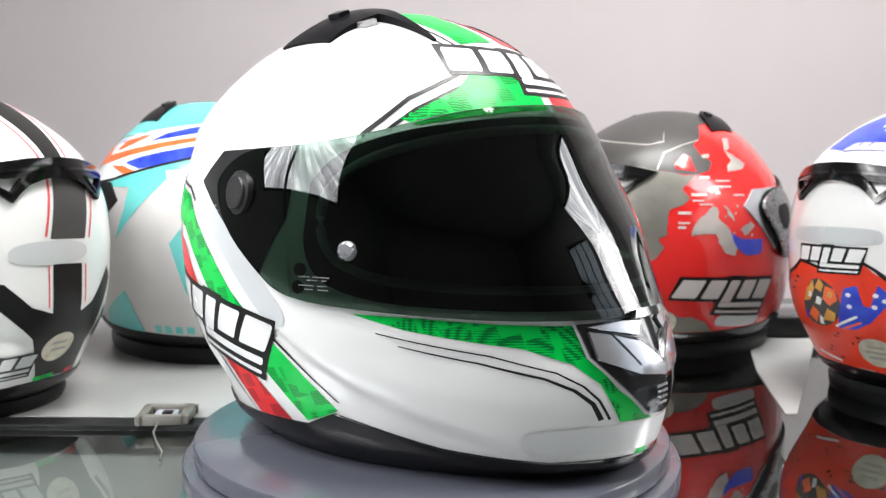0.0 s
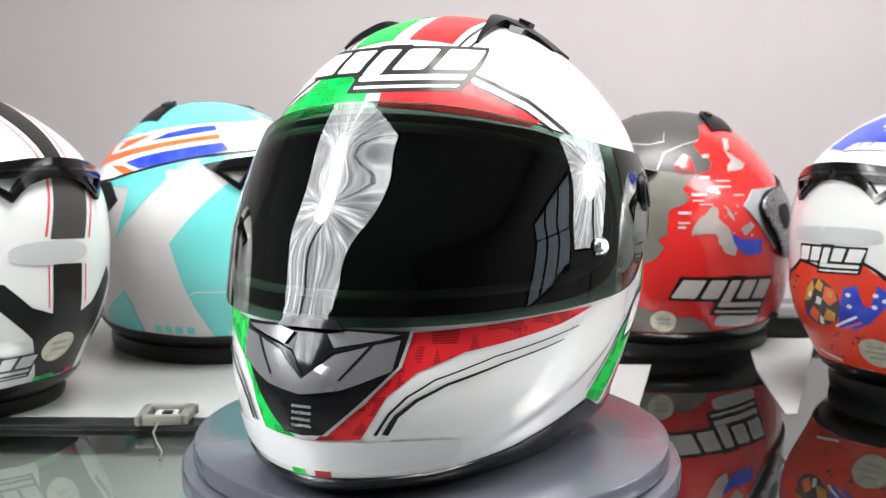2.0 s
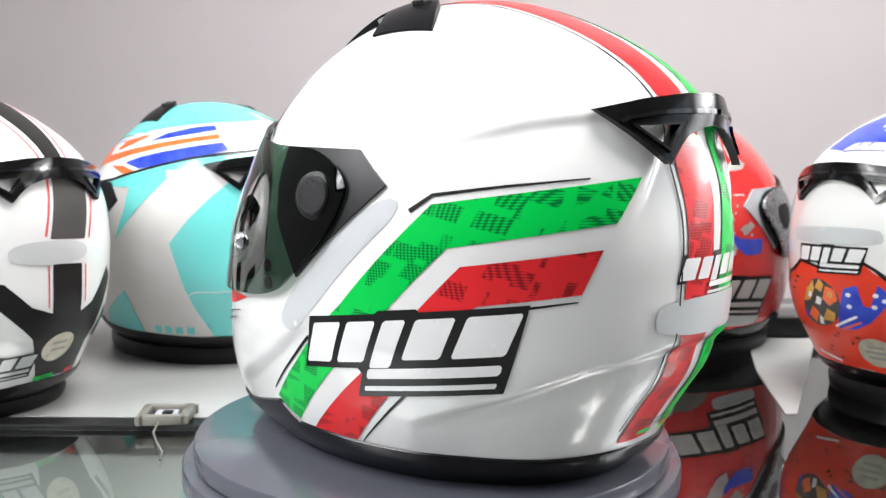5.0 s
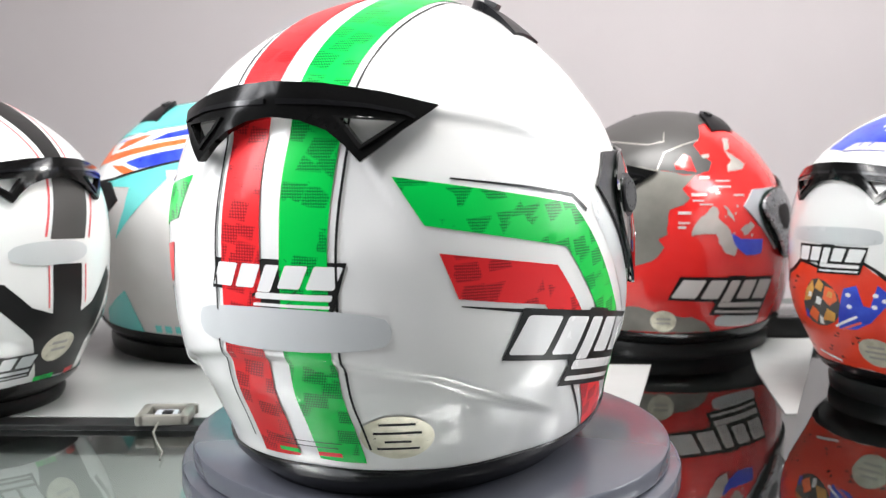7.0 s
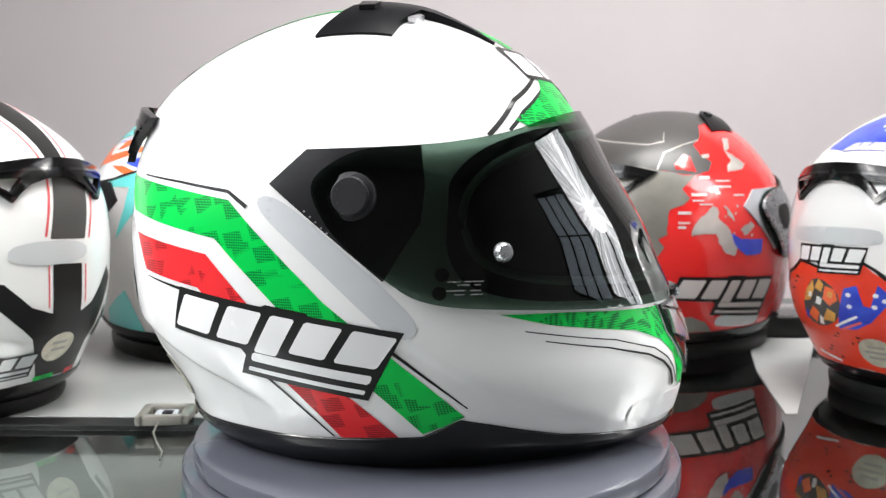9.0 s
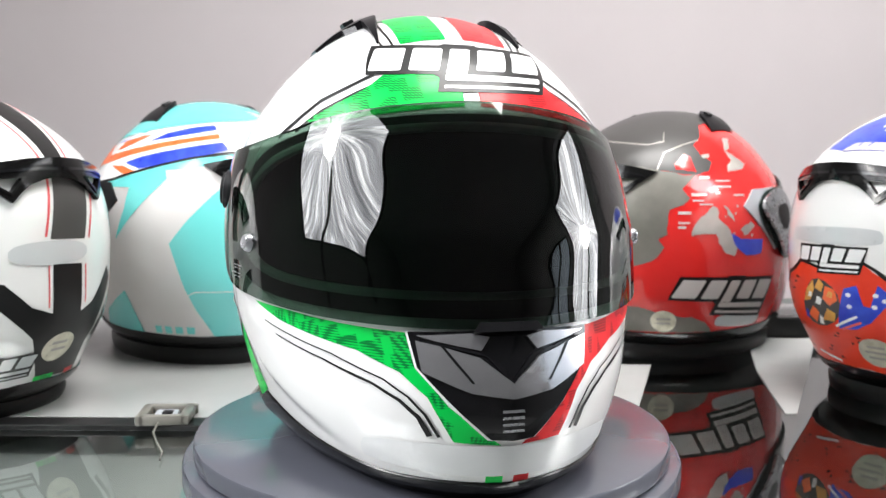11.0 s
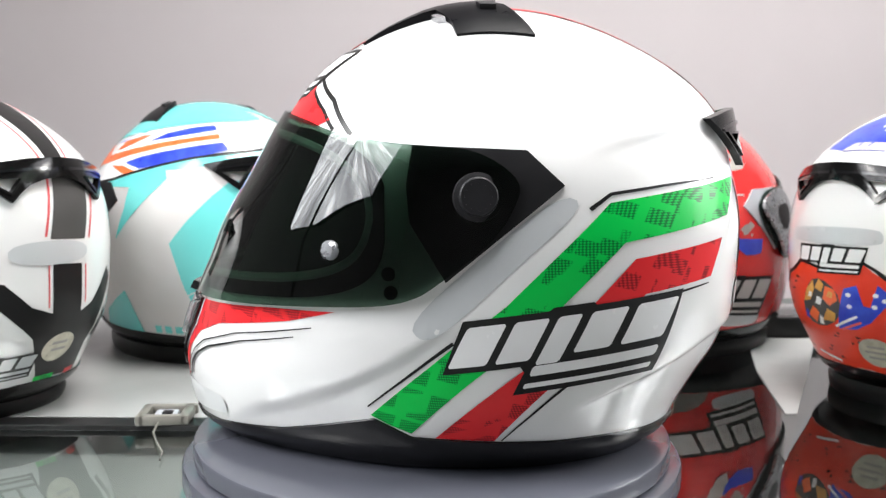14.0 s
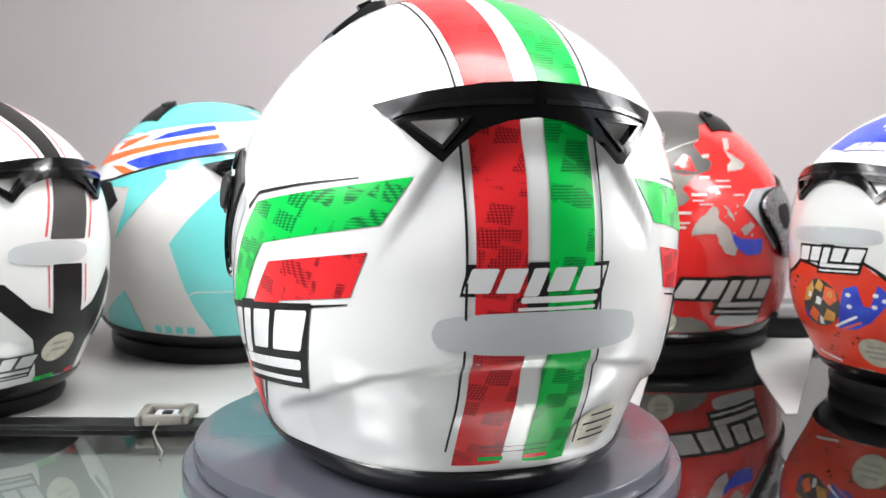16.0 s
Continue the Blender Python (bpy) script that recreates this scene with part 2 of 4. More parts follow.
def levels(steps=11):
    r = np.array(SECTIONS)
    q = np.vstack([2 * r[0] - r[1], r, 2 * r[-1] - r[-2]])
    out = []
    for i in range(1, len(q) - 2):
        for k in range(steps):
            s = k / steps
            a, b, c, d = q[i - 1:i + 3]
            out.append(.5 * (2 * b + (c - a) * s + (2 * a - 5 * b + 4 * c - d) * s * s + (3 * b - a - 3 * c + d) * s ** 3))
    return np.array(out + [r[-1]])


def middle_of(z):
    return .012 if z < .05 else min(.034, .012 + (z - .05) * .25)


def front_power(z):
    return 1.8 if z < .07 else min(2.05, 1.8 + (z - .07) * 4)


def section_point(lv, k, n, creased=True):
    z, front, back, half = lv
    middle = middle_of(z)
    a = 2 * math.pi * k / n
    s, c = math.sin(a), math.cos(a)
    fwd = c > 0
    power = front_power(z) if fwd else 2.1
    reach = (middle - front) if fwd else (back - middle)
    x = half * math.copysign(abs(s) ** (2 / power), s)
    y = middle - reach * math.copysign(abs(c) ** (2 / power), c)
    # the step across the lower back and the shoulder that runs forward from the spoiler
    b = math.degrees(math.atan2(abs(x), -(y - MID)))
    if not creased:
        return x, y, z
    if b > 118 and z < .22:
        ledge = float(np.interp(b, (118, 123, 140, 154, 168, 180), (.038, .0435, .058, .0735, .081, .083)))
        inset = .0042 * smooth_step((ledge - z) / .005) * min(1.0, (b - 118) / 14) * smooth_step(z / .03)
        shoulder = float(np.interp(b, (118, 127, 143, 161, 180), (.176, .1812, .190, .1956, .198)))
        inset += .0022 * smooth_step((shoulder - z) / .006) * (1 - smooth_step((shoulder - z - .012) / .045)) * min(1.0, (b - 118) / 20)
        # the fin that runs down and outward from each tip of the spoiler
        fin = 154.5 + (z - .125) / .045 * 9.5
        inset += .0034 * smooth_step((b - fin) / 2.2) * (1 - smooth_step((b - fin - 4) / 14)) * smooth_step((z - .120) / .045) * (1 - smooth_step((z - .178) / .012))
        r = math.hypot(x, y - MID)
        x, y = x * (1 - inset / r), MID + (y - MID) * (1 - inset / r)
    elif 24 < b < 100 and z < .1:
        # the soft fold that rises along the jaw
        fold = float(np.interp(b, (24, 27, 58, 73, 85, 100), (.018, .023, .049, .0642, .0804, .094)))
        inset = .0030 * smooth_step((fold - z + .003) / .009) * (1 - smooth_step((fold - z - .012) / .04)) * min(1.0, (b - 24) / 16, (100 - b) / 18)
        r = math.hypot(x, y - MID)
        x, y = x * (1 - inset / r), MID + (y - MID) * (1 - inset / r)
    return x, y, z


def smooth_step(s):
    s = max(0.0, min(1.0, s))
    return s * s * (3 - 2 * s)


SHELL_N = 300
SHELL_LEVELS = levels()
SHELL_V = [section_point(lv, k, SHELL_N) for lv in SHELL_LEVELS for k in range(SHELL_N)]
SHELL_F = [(i * SHELL_N + k, i * SHELL_N + (k + 1) % SHELL_N, (i + 1) * SHELL_N + (k + 1) % SHELL_N, (i + 1) * SHELL_N + k)
           for i in range(len(SHELL_LEVELS) - 1) for k in range(SHELL_N)]
SHELL_F.append(tuple((len(SHELL_LEVELS) - 1) * SHELL_N + k for k in range(SHELL_N)))
PLAIN_V = [section_point(lv, k, SHELL_N, False) for lv in SHELL_LEVELS for k in range(SHELL_N)]
SHELL = [BVHTree.FromPolygons(SHELL_V, SHELL_F)]  # the shell on which parts are laid just now


def on_shell(u, v, off, mode):
    """The shell's point at bearing u (degrees from its front, to its left) and height v; in mode 'arc' at x = u and v degrees up from its back."""
    if mode == "arc":
        d = Vector((0, math.cos(radians(v)), math.sin(radians(v))))
        o = Vector((u, 0.02, 0.11)) + d * 0.4
    else:
        d = Vector((math.sin(radians(u)), -math.cos(radians(u)), 0))
        o = Vector((0, MID, v)) + d * 0.4
    place, normal, _, _ = SHELL[0].ray_cast(o, -d)
    if place is None:
        place, normal, _, _ = SHELL[0].find_nearest(o - d * 0.28)
    if normal.dot(d) < 0:
        normal = -normal
    return place + normal * off


FINE = levels(40)


def true_radius(u, z):
    """How far the plain shell, without its creases, lies from the upright middle line at that bearing and height."""
    front, back, half = (float(np.interp(z, FINE[:, 0], FINE[:, i])) for i in (1, 2, 3))
    middle, su, cu = middle_of(z), math.sin(radians(u)), -math.cos(radians(u))
    pf = front_power(z)
    lo, hi = 0.0, 0.3
    for _ in range(34):
        r = (lo + hi) / 2
        x, y = r * su, MID + r * cu - middle
        p, reach = (2.1, back - middle) if y > 0 else (pf, middle - front)
        if abs(x / half) ** p + abs(y / reach) ** p < 1:
            lo = r
        else:
            hi = r
    return lo


def true_point(u, z):
    r = true_radius(u, z)
    return Vector((r * math.sin(radians(u)), MID - r * math.cos(radians(u)), z))


def on_radial(u, v, off, mode=""):
    p = true_point(u, v)
    return p + Vector((math.sin(radians(u)), -math.cos(radians(u)), 0)) * off


def on_plain(u, v, off, mode=""):
    a = true_point(u + 1.5, v) - true_point(u - 1.5, v)
    b = true_point(u, v + .003) - true_point(u, v - .003)
    return true_point(u, v) + a.cross(b).normalized() * off


def within(p, poly):
    inside = False
    for (x0, y0), (x1, y1) in zip(poly, poly[1:] + poly[:1]):
        if (y0 > p[1]) != (y1 > p[1]) and p[0] < (x1 - x0) * (p[1] - y0) / (y1 - y0) + x0:
            inside = not inside
    return inside


ARC_K, BEAR_K = 0.0026, 0.0022  # metres per degree, to keep triangles even


def dense(poly, step, closed=True):
    out = []
    ends = poly[1:] + (poly[:1] if closed else [])
    for a, b in zip(poly, ends):
        n = max(1, int(math.dist(a, b) / step))
        out += [(a[0] + (b[0] - a[0]) * i / n, a[1] + (b[1] - a[1]) * i / n) for i in range(n)]
    return out if closed else out + [poly[-1]]


def rounded(poly, times=2):
    for _ in range(times):
        out = []
        for a, b in zip(poly, poly[1:] + poly[:1]):
            out += [(a[0] * .75 + b[0] * .25, a[1] * .75 + b[1] * .25), (a[0] * .25 + b[0] * .75, a[1] * .25 + b[1] * .75)]
        poly = out
    return poly


def ragged(poly, amp, step=0.006):
    """The outline with an uneven, torn edge."""
    flat = dense([(u * BEAR_K, v) for u, v in poly], step)
    return [((x + random.uniform(-amp, amp)) / BEAR_K, y + random.uniform(-amp, amp)) for x, y in flat]


def round_spot(u, v, r, n=24):
    return [(u + r / BEAR_K * math.cos(2 * math.pi * k / n), v + r * math.sin(2 * math.pi * k / n)) for k in range(n)]


def patch_bm(outline, mode="bearing", off=0.0004, thick=0.0, holes=(), step=0.006, plain=False):
    """A sheet, or a slab of some thickness, that lies on the shell within an outline. off: a number, or a rule of (u, v)."""
    ku, kv = (1.0, ARC_K) if mode == "arc" else (BEAR_K, 1.0)
    flat = [(u * ku, v * kv) for u, v in outline]
    rings = [dense(flat, step)] + [dense([(u * ku, v * kv) for u, v in h], step) for h in holes]
    verts, edges = [], []
    for ring in rings:
        base = len(verts)
        verts += [Vector(p) for p in ring]
        edges += [(base + i, base + (i + 1) % len(ring)) for i in range(len(ring))]
    xs, ys = [p[0] for p in flat], [p[1] for p in flat]
    ring0, hole_rings = rings[0], rings[1:]
    y = min(ys) + step / 2
    row = 0
    while y < max(ys):
        x = min(xs) + step / 2 + (step / 2 if row % 2 else 0)
        while x < max(xs):
            if within((x, y), ring0) and not any(within((x, y), h) for h in hole_rings):
                verts.append(Vector((x, y)))
            x += step
        y += step
        row += 1
    vs, _, fs, *_ = geometry.delaunay_2d_cdt(verts, edges, [], 0, 1e-6)
    keep = []
    for f in fs:
        c = (sum(vs[i][0] for i in f) / len(f), sum(vs[i][1] for i in f) / len(f))
        if within(c, ring0) and not any(within(c, h) for h in hole_rings):
            keep.append(f)
    bm = bmesh.new()
    rule = off if callable(off) else (lambda u, v: off)

    def lay(extra):
        lay_on = on_radial if plain == "radial" else on_plain if plain else on_shell
        return [bm.verts.new(lay_on(p[0] / ku, p[1] / kv, rule(p[0] / ku, p[1] / kv) + extra, mode)) for p in vs]

    top = lay(thick)
    for f in keep:
        bm.faces.new([top[i] for i in f])
    if thick:
        low = lay(0.0)
        count = {}
        for f in keep:
            for a, b in zip(f, (*f[1:], f[0])):
                count[(a, b)] = count.get((a, b), 0) + 1
            bm.faces.new([low[i] for i in reversed(f)]).material_index = 1
        for a, b in count:
            if (b, a) not in count:
                bm.faces.new((top[b], top[a], low[a], low[b]))
    loose = [v for v in bm.verts if not v.link_faces]
    bmesh.ops.delete(bm, geom=loose, context="VERTS")
    bmesh.ops.recalc_face_normals(bm, faces=bm.faces)
    if not thick and bm.faces:
        f = bm.faces[:][0]
        c = f.calc_center_median()
        if f.normal.dot(c - Vector((0, MID, 0.12))) < 0:
            bmesh.ops.reverse_faces(bm, faces=bm.faces)
    return bm


def patch(name, outline, material, parent, label="", inner=None, **how):
    ob = part(name, patch_bm(outline, **how), material, parent, label, sharp=50)
    ob.data.materials.append(inner if inner else material)
    return ob


def stroke(points, w0, w1=None, mode="bearing"):
    """The outline of a line of that width in metres, tapering to w1."""
    ku, kv = (1.0, ARC_K) if mode == "arc" else (BEAR_K, 1.0)
    pts = [Vector((u * ku, v * kv)) for u, v in points]
    w1 = w0 if w1 is None else w1
    left, right = [], []
    for i, p in enumerate(pts):
        d = (pts[min(i + 1, len(pts) - 1)] - pts[max(i - 1, 0)]).normalized()
        s = Vector((-d.y, d.x)) * (w0 + (w1 - w0) * i / (len(pts) - 1)) / 2
        left.append(((p + s).x / ku, (p + s).y / kv))
        right.append(((p - s).x / ku, (p - s).y / kv))
    return left + right[::-1]


def logo(parent, corners, fill="logo_white", lift=0.0):
    """A maker's mark as plain shapes: five leaning blocks over a long bar, edged in black. corners: its lower left, lower right,
    upper right and upper left corner, each as (bearing, height)."""
    p00, p10, p11, p01 = corners

    def at(s, h):
        return tuple((p00[i] * (1 - s) + p10[i] * s) * (1 - h) + (p01[i] * (1 - s) + p11[i] * s) * h for i in (0, 1))

    def block(s0, s1, h0, h1, r=.010):
        lean = .05 if h1 - h0 > .3 else .0
        q = [(s0 + r, h0), (s1 - r, h0), (s1, h0 + 3 * r), (s1, h1 - 3 * r), (s1 - r, h1), (s0 + r, h1), (s0, h1 - 3 * r), (s0, h0 + 3 * r)]
        return [at(c + lean * (h - .65), h) for c, h in q]

    edge = [(-.025, .34), (.345, .34), (.375, .25), (.365, -.06), (1.025, -.06), (1.03, 1.05), (.60, 1.05), (.585, 1.09), (.40, 1.09), (.385, 1.05), (-.02, 1.05)]
    edged = patch("logo_edge", [at(*c) for c in edge], M["black_line"], parent, off=0.0006 + lift, step=0.005)
    for s0, s1, lo in ((0.0, .185, .42), (.225, .385, .42), (.425, .535, .34), (.580, .750, .44), (.795, 1.0, .44)):
        patch("logo_block", block(s0, s1, lo, .96), M[fill], edged, off=0.0008 + lift, step=0.005)
    patch("logo_bar", block(.405, .99, .19, .33, .01), M[fill], edged, off=0.0009 + lift, step=0.005)
    patch("logo_underline", block(.40, .99, .02, .09, .005), M[fill], edged, off=0.0008 + lift, step=0.005)

PORT = [(0, .190), (30, .186), (50, .178), (63, .167), (70, .150), (69, .126), (62, .113), (45, .106), (0, .103)]
PORT = rounded(PORT + [(-u, v) for u, v in PORT[-2:0:-1]], 2)
VISOR = [(0, .2005), (14, .199), (25, .197), (35, .194), (45, .190), (55, .184), (71, .1785), (80, .1768), (92, .1755), (99, .170), (104.5, .160), (104, .150),
         (99, .131), (86, .108), (81, .1008), (73, .0966), (60, .0947), (45, .0925), (30, .0903), (15, .0888), (0, .0885)]
VISOR = rounded(VISOR + [(-u, v) for u, v in VISOR[-2:0:-1]], 2)
COVER = [(79, .1775), (106.5, .1752), (114.2, .158), (99, .130), (88, .1095), (84, .124), (79.5, .139), (78.3, .157)]
SPOILER = [(180, .2045), (172, .2035), (163, .2000), (153.6, .1945), (159.5, .183), (165.6, .1690), (168, .1762), (171, .1828), (175.5, .1872), (180, .1888)]
SPOILER = SPOILER + [(360 - u, v) for u, v in SPOILER[-2:0:-1]]
SPOILER_HOLE = [(160.4, .1868), (168.8, .1880), (165.5, .1768)]
TOP_VENT = [(.0385, 84.5), (.0445, 81.0), (.056, 77.5), (.0715, 72.5), (.0722, 91), (.060, 92.5), (.0445, 96), (.0440, 104), (.0432, 114), (.0420, 114.4), (.0395, 105), (.0355, 96), (.036, 86)]
RIM_EDGE = [(0, .0150), (20, .0150), (40, .0200), (60, .0300), (68, .0335), (72, .0300), (78, .0245), (100, .0222), (125, .021), (150, .0195), (180, .021)]


def rim_height(u):
    u = abs((u + 180) % 360 - 180)
    return float(np.interp(u, [p[0] for p in RIM_EDGE], [p[1] for p in RIM_EDGE]))


def shell_mesh(parent, material, label, points):
    """The hard shell, open at the eye port and below."""
    faces = []
    for f in SHELL_F:
        c = [sum(points[i][k] for i in f) / len(f) for k in range(3)]
        bearing = math.degrees(math.atan2(c[0], -(c[1] - MID)))
        if not within((bearing, c[2]), PORT) and c[2] > rim_height(bearing) - .004:
            faces.append(f)
    ob = mesh_object("shell", points, faces, material)
    ob.parent = parent
    return tagged(ob, label)


def lining_mesh(parent):
    v = [((x * .88), MID + (y - MID) * .9, .012 + (z - .006) * .93) for x, y, z in SHELL_V]
    ob = mesh_object("lining", v, SHELL_F, M["lining"])
    ob.parent = parent
    return tagged(ob, "black cloth lining")


def rim_mesh(parent):
    """The black rubber edge round the shell's foot."""
    bm = bmesh.new()
    n, rings = 180, []
    for k in range(n):
        u = 360 * k / n - 180
        top = rim_height(u)
        ring = []
        for z, off in ((top, .0003), (top - .0008, .0016), (top * .75, .0016), (top * .5, -.001), (.006, -.006), (.0012, -.011), (0, -.014), (.002, -.026)):
            p = on_shell(u, max(z, .0065), off, "bearing")
            ring.append(bm.verts.new((p.x, p.y, z)))
        rings.append(ring)
    for k in range(n):
        a, b = rings[k], rings[(k + 1) % n]
        for i in range(len(a) - 1):
            bm.faces.new((a[i], a[i + 1], b[i + 1], b[i]))
    bmesh.ops.recalc_face_normals(bm, faces=bm.faces)
    return part("rim", bm, M["rim_black"], parent, "black rubber edge")


def knob_mesh(parent, side, material):
    bm = lathe([(0, .0058), (.0040, .0058), (.0086, .0058), (.0090, .0058), (.0098, .0052), (.0100, .0040), (.0122, .0034), (.0126, .0010), (.0126, -.004)], 48)
    for k in range(12):
        a = 2 * math.pi * k / 12
        x, y = .0070 * math.cos(a), .0070 * math.sin(a)
        box(bm, (x - .0004, y - .0004, .0057), (x + .0004, y + .0004, .0061))
    p = on_shell(side * 95, .152, .0012, "bearing")
    ob = part("knob", bm, material, parent, "round pivot cap", sharp=16)
    ob.matrix_basis = Matrix.Translation(p) @ Vector((side * 1.0, .16, .12)).to_track_quat("Z", "Y").to_matrix().to_4x4()
    return ob


def fittings(h, trim="satin_black", spoiler=True, vents=True, knob="knob", cover="plastic", visor=True):
    """The parts that all these helmets share."""
    rim_mesh(h)
    lining_mesh(h)
    for s in (1, -1):
        plate = patch("visor_cover", [(s * u, v) for u, v in COVER], M[cover], h, "side cover of the visor", off=0.0002, thick=0.0016, step=0.006)
        knob_mesh(plate, s, M[knob])
        if vents:
            pod = patch("top_vent", [(s * u, v) for u, v in TOP_VENT], M["vent_black"], h, "black air vent", mode="arc",
                        off=lambda u, v: -.0036 * max(0.0, (abs(u) - .044) / .028) - .0035 * max(0.0, (v - 98) / 16), thick=0.0052, step=0.006)
            patch("vent_slider", [(s * .0480, 95.6), (s * .056, 93.8), (s * .0555, 95.6), (s * .0485, 97.2)], M["grey_plastic"], pod, "silver vent slider", mode="arc", off=0.0, thick=0.0036)
            patch("vent_lever", [(s * .0445, 83), (s * .0515, 82.5), (s * .0510, 86), (s * .0450, 87)], M["plastic"], pod, "small black lever", mode="arc", off=0.003, thick=0.0042)
    if spoiler:
        hole = SPOILER_HOLE
        other = [(360 - u, v) for u, v in hole]
        patch("spoiler", SPOILER, M[trim], h, "gloss black rear spoiler", off=lambda u, v: .0003 + max(0.0, v - .184) / .0172 * (.0012 + .0078 * max(0.0, 1 - abs(u - 180) / 26)), thick=0.0045,
              holes=(hole, other), step=0.005, plain="radial")
        for ring in (hole, other):
            cu, cv = sum(p[0] for p in ring) / 3, sum(p[1] for p in ring) / 3
            wide = [(cu + (u - cu) * 1.32, cv + (v - cv) * 1.32) for u, v in ring]
            patch("spoiler_lip", wide, M["rim_black"], h, "raised gloss lip of the spoiler's opening", plain="radial", step=.004, holes=(ring,),
                  off=lambda u, v: .0046 + max(0.0, v - .184) / .0172 * (.0012 + .0078 * max(0.0, 1 - abs(u - 180) / 26)), thick=.0014)
        for s in (1, -1):
            fold = [(180 - s * u, v) for u, v in ((1, .1955), (8, .1950), (15, .1935), (21, .1905), (22.5, .1885))]
            patch("spoiler_fold", stroke(fold, .0026, .0014), M["gloss_black"], h, "raised fold of the spoiler", plain="radial", step=.005,
                  off=lambda u, v: .0046 + max(0.0, v - .184) / .0172 * (.0012 + .0078 * max(0.0, 1 - abs(u - 180) / 26)), thick=.0012)
    if visor:
        shield = patch("visor", VISOR, M["visor"], h, "dark smoked visor", inner=M["clear"], off=0.0024, thick=0.0018, step=0.005, plain=True)
        patch("visor_tab", [(-5.5, .0865), (5.5, .0865), (4.5, .0905), (-4.5, .0905)], M["gloss_black"], shield, "black lifting tab of the visor", off=.0042, thick=.004)
        pts = [on_shell(u, v, -0.0005, "bearing") for u, v in dense([(u * .002, v) for u, v in PORT], .006)
               for u in (u / .002,)]
        wide = [(u * 1.0 + (4 if u > 40 else -4 if u < -40 else 0) * min(1, abs(u) / 60), v + (.006 if v > .15 else -.010)) for u, v in PORT]
        patch("port_seal", wide, M["rubber"], h, "black rubber seal of the eye port", off=.0003, thick=.001, holes=(PORT,))
        part("port_gasket", tube(pts, .0028, 8, True), M["gasket"], h, "rubber gasket of the eye port")
        for s in (1, -1):
            for u, v in ((74.6, .1130), (75.2, .1035)):
                patch("screw_cap", round_spot(s * u, v, .0036, 16), M["rubber"], h, "black screw cap", off=.0003, thick=.001)
            bm = lathe([(0, .004), (.0035, .0038), (.005, .002), (.0052, 0)], 20)
            ob = part("visor_pin", bm, M["silver"], shield, "bright pin of the visor")
            ob.matrix_basis = Matrix.Translation(on_shell(s * 61, .124, .0042, "bearing")) @ Vector((s * .9, -.4, .1)).to_track_quat("Z", "Y").to_matrix().to_4x4()


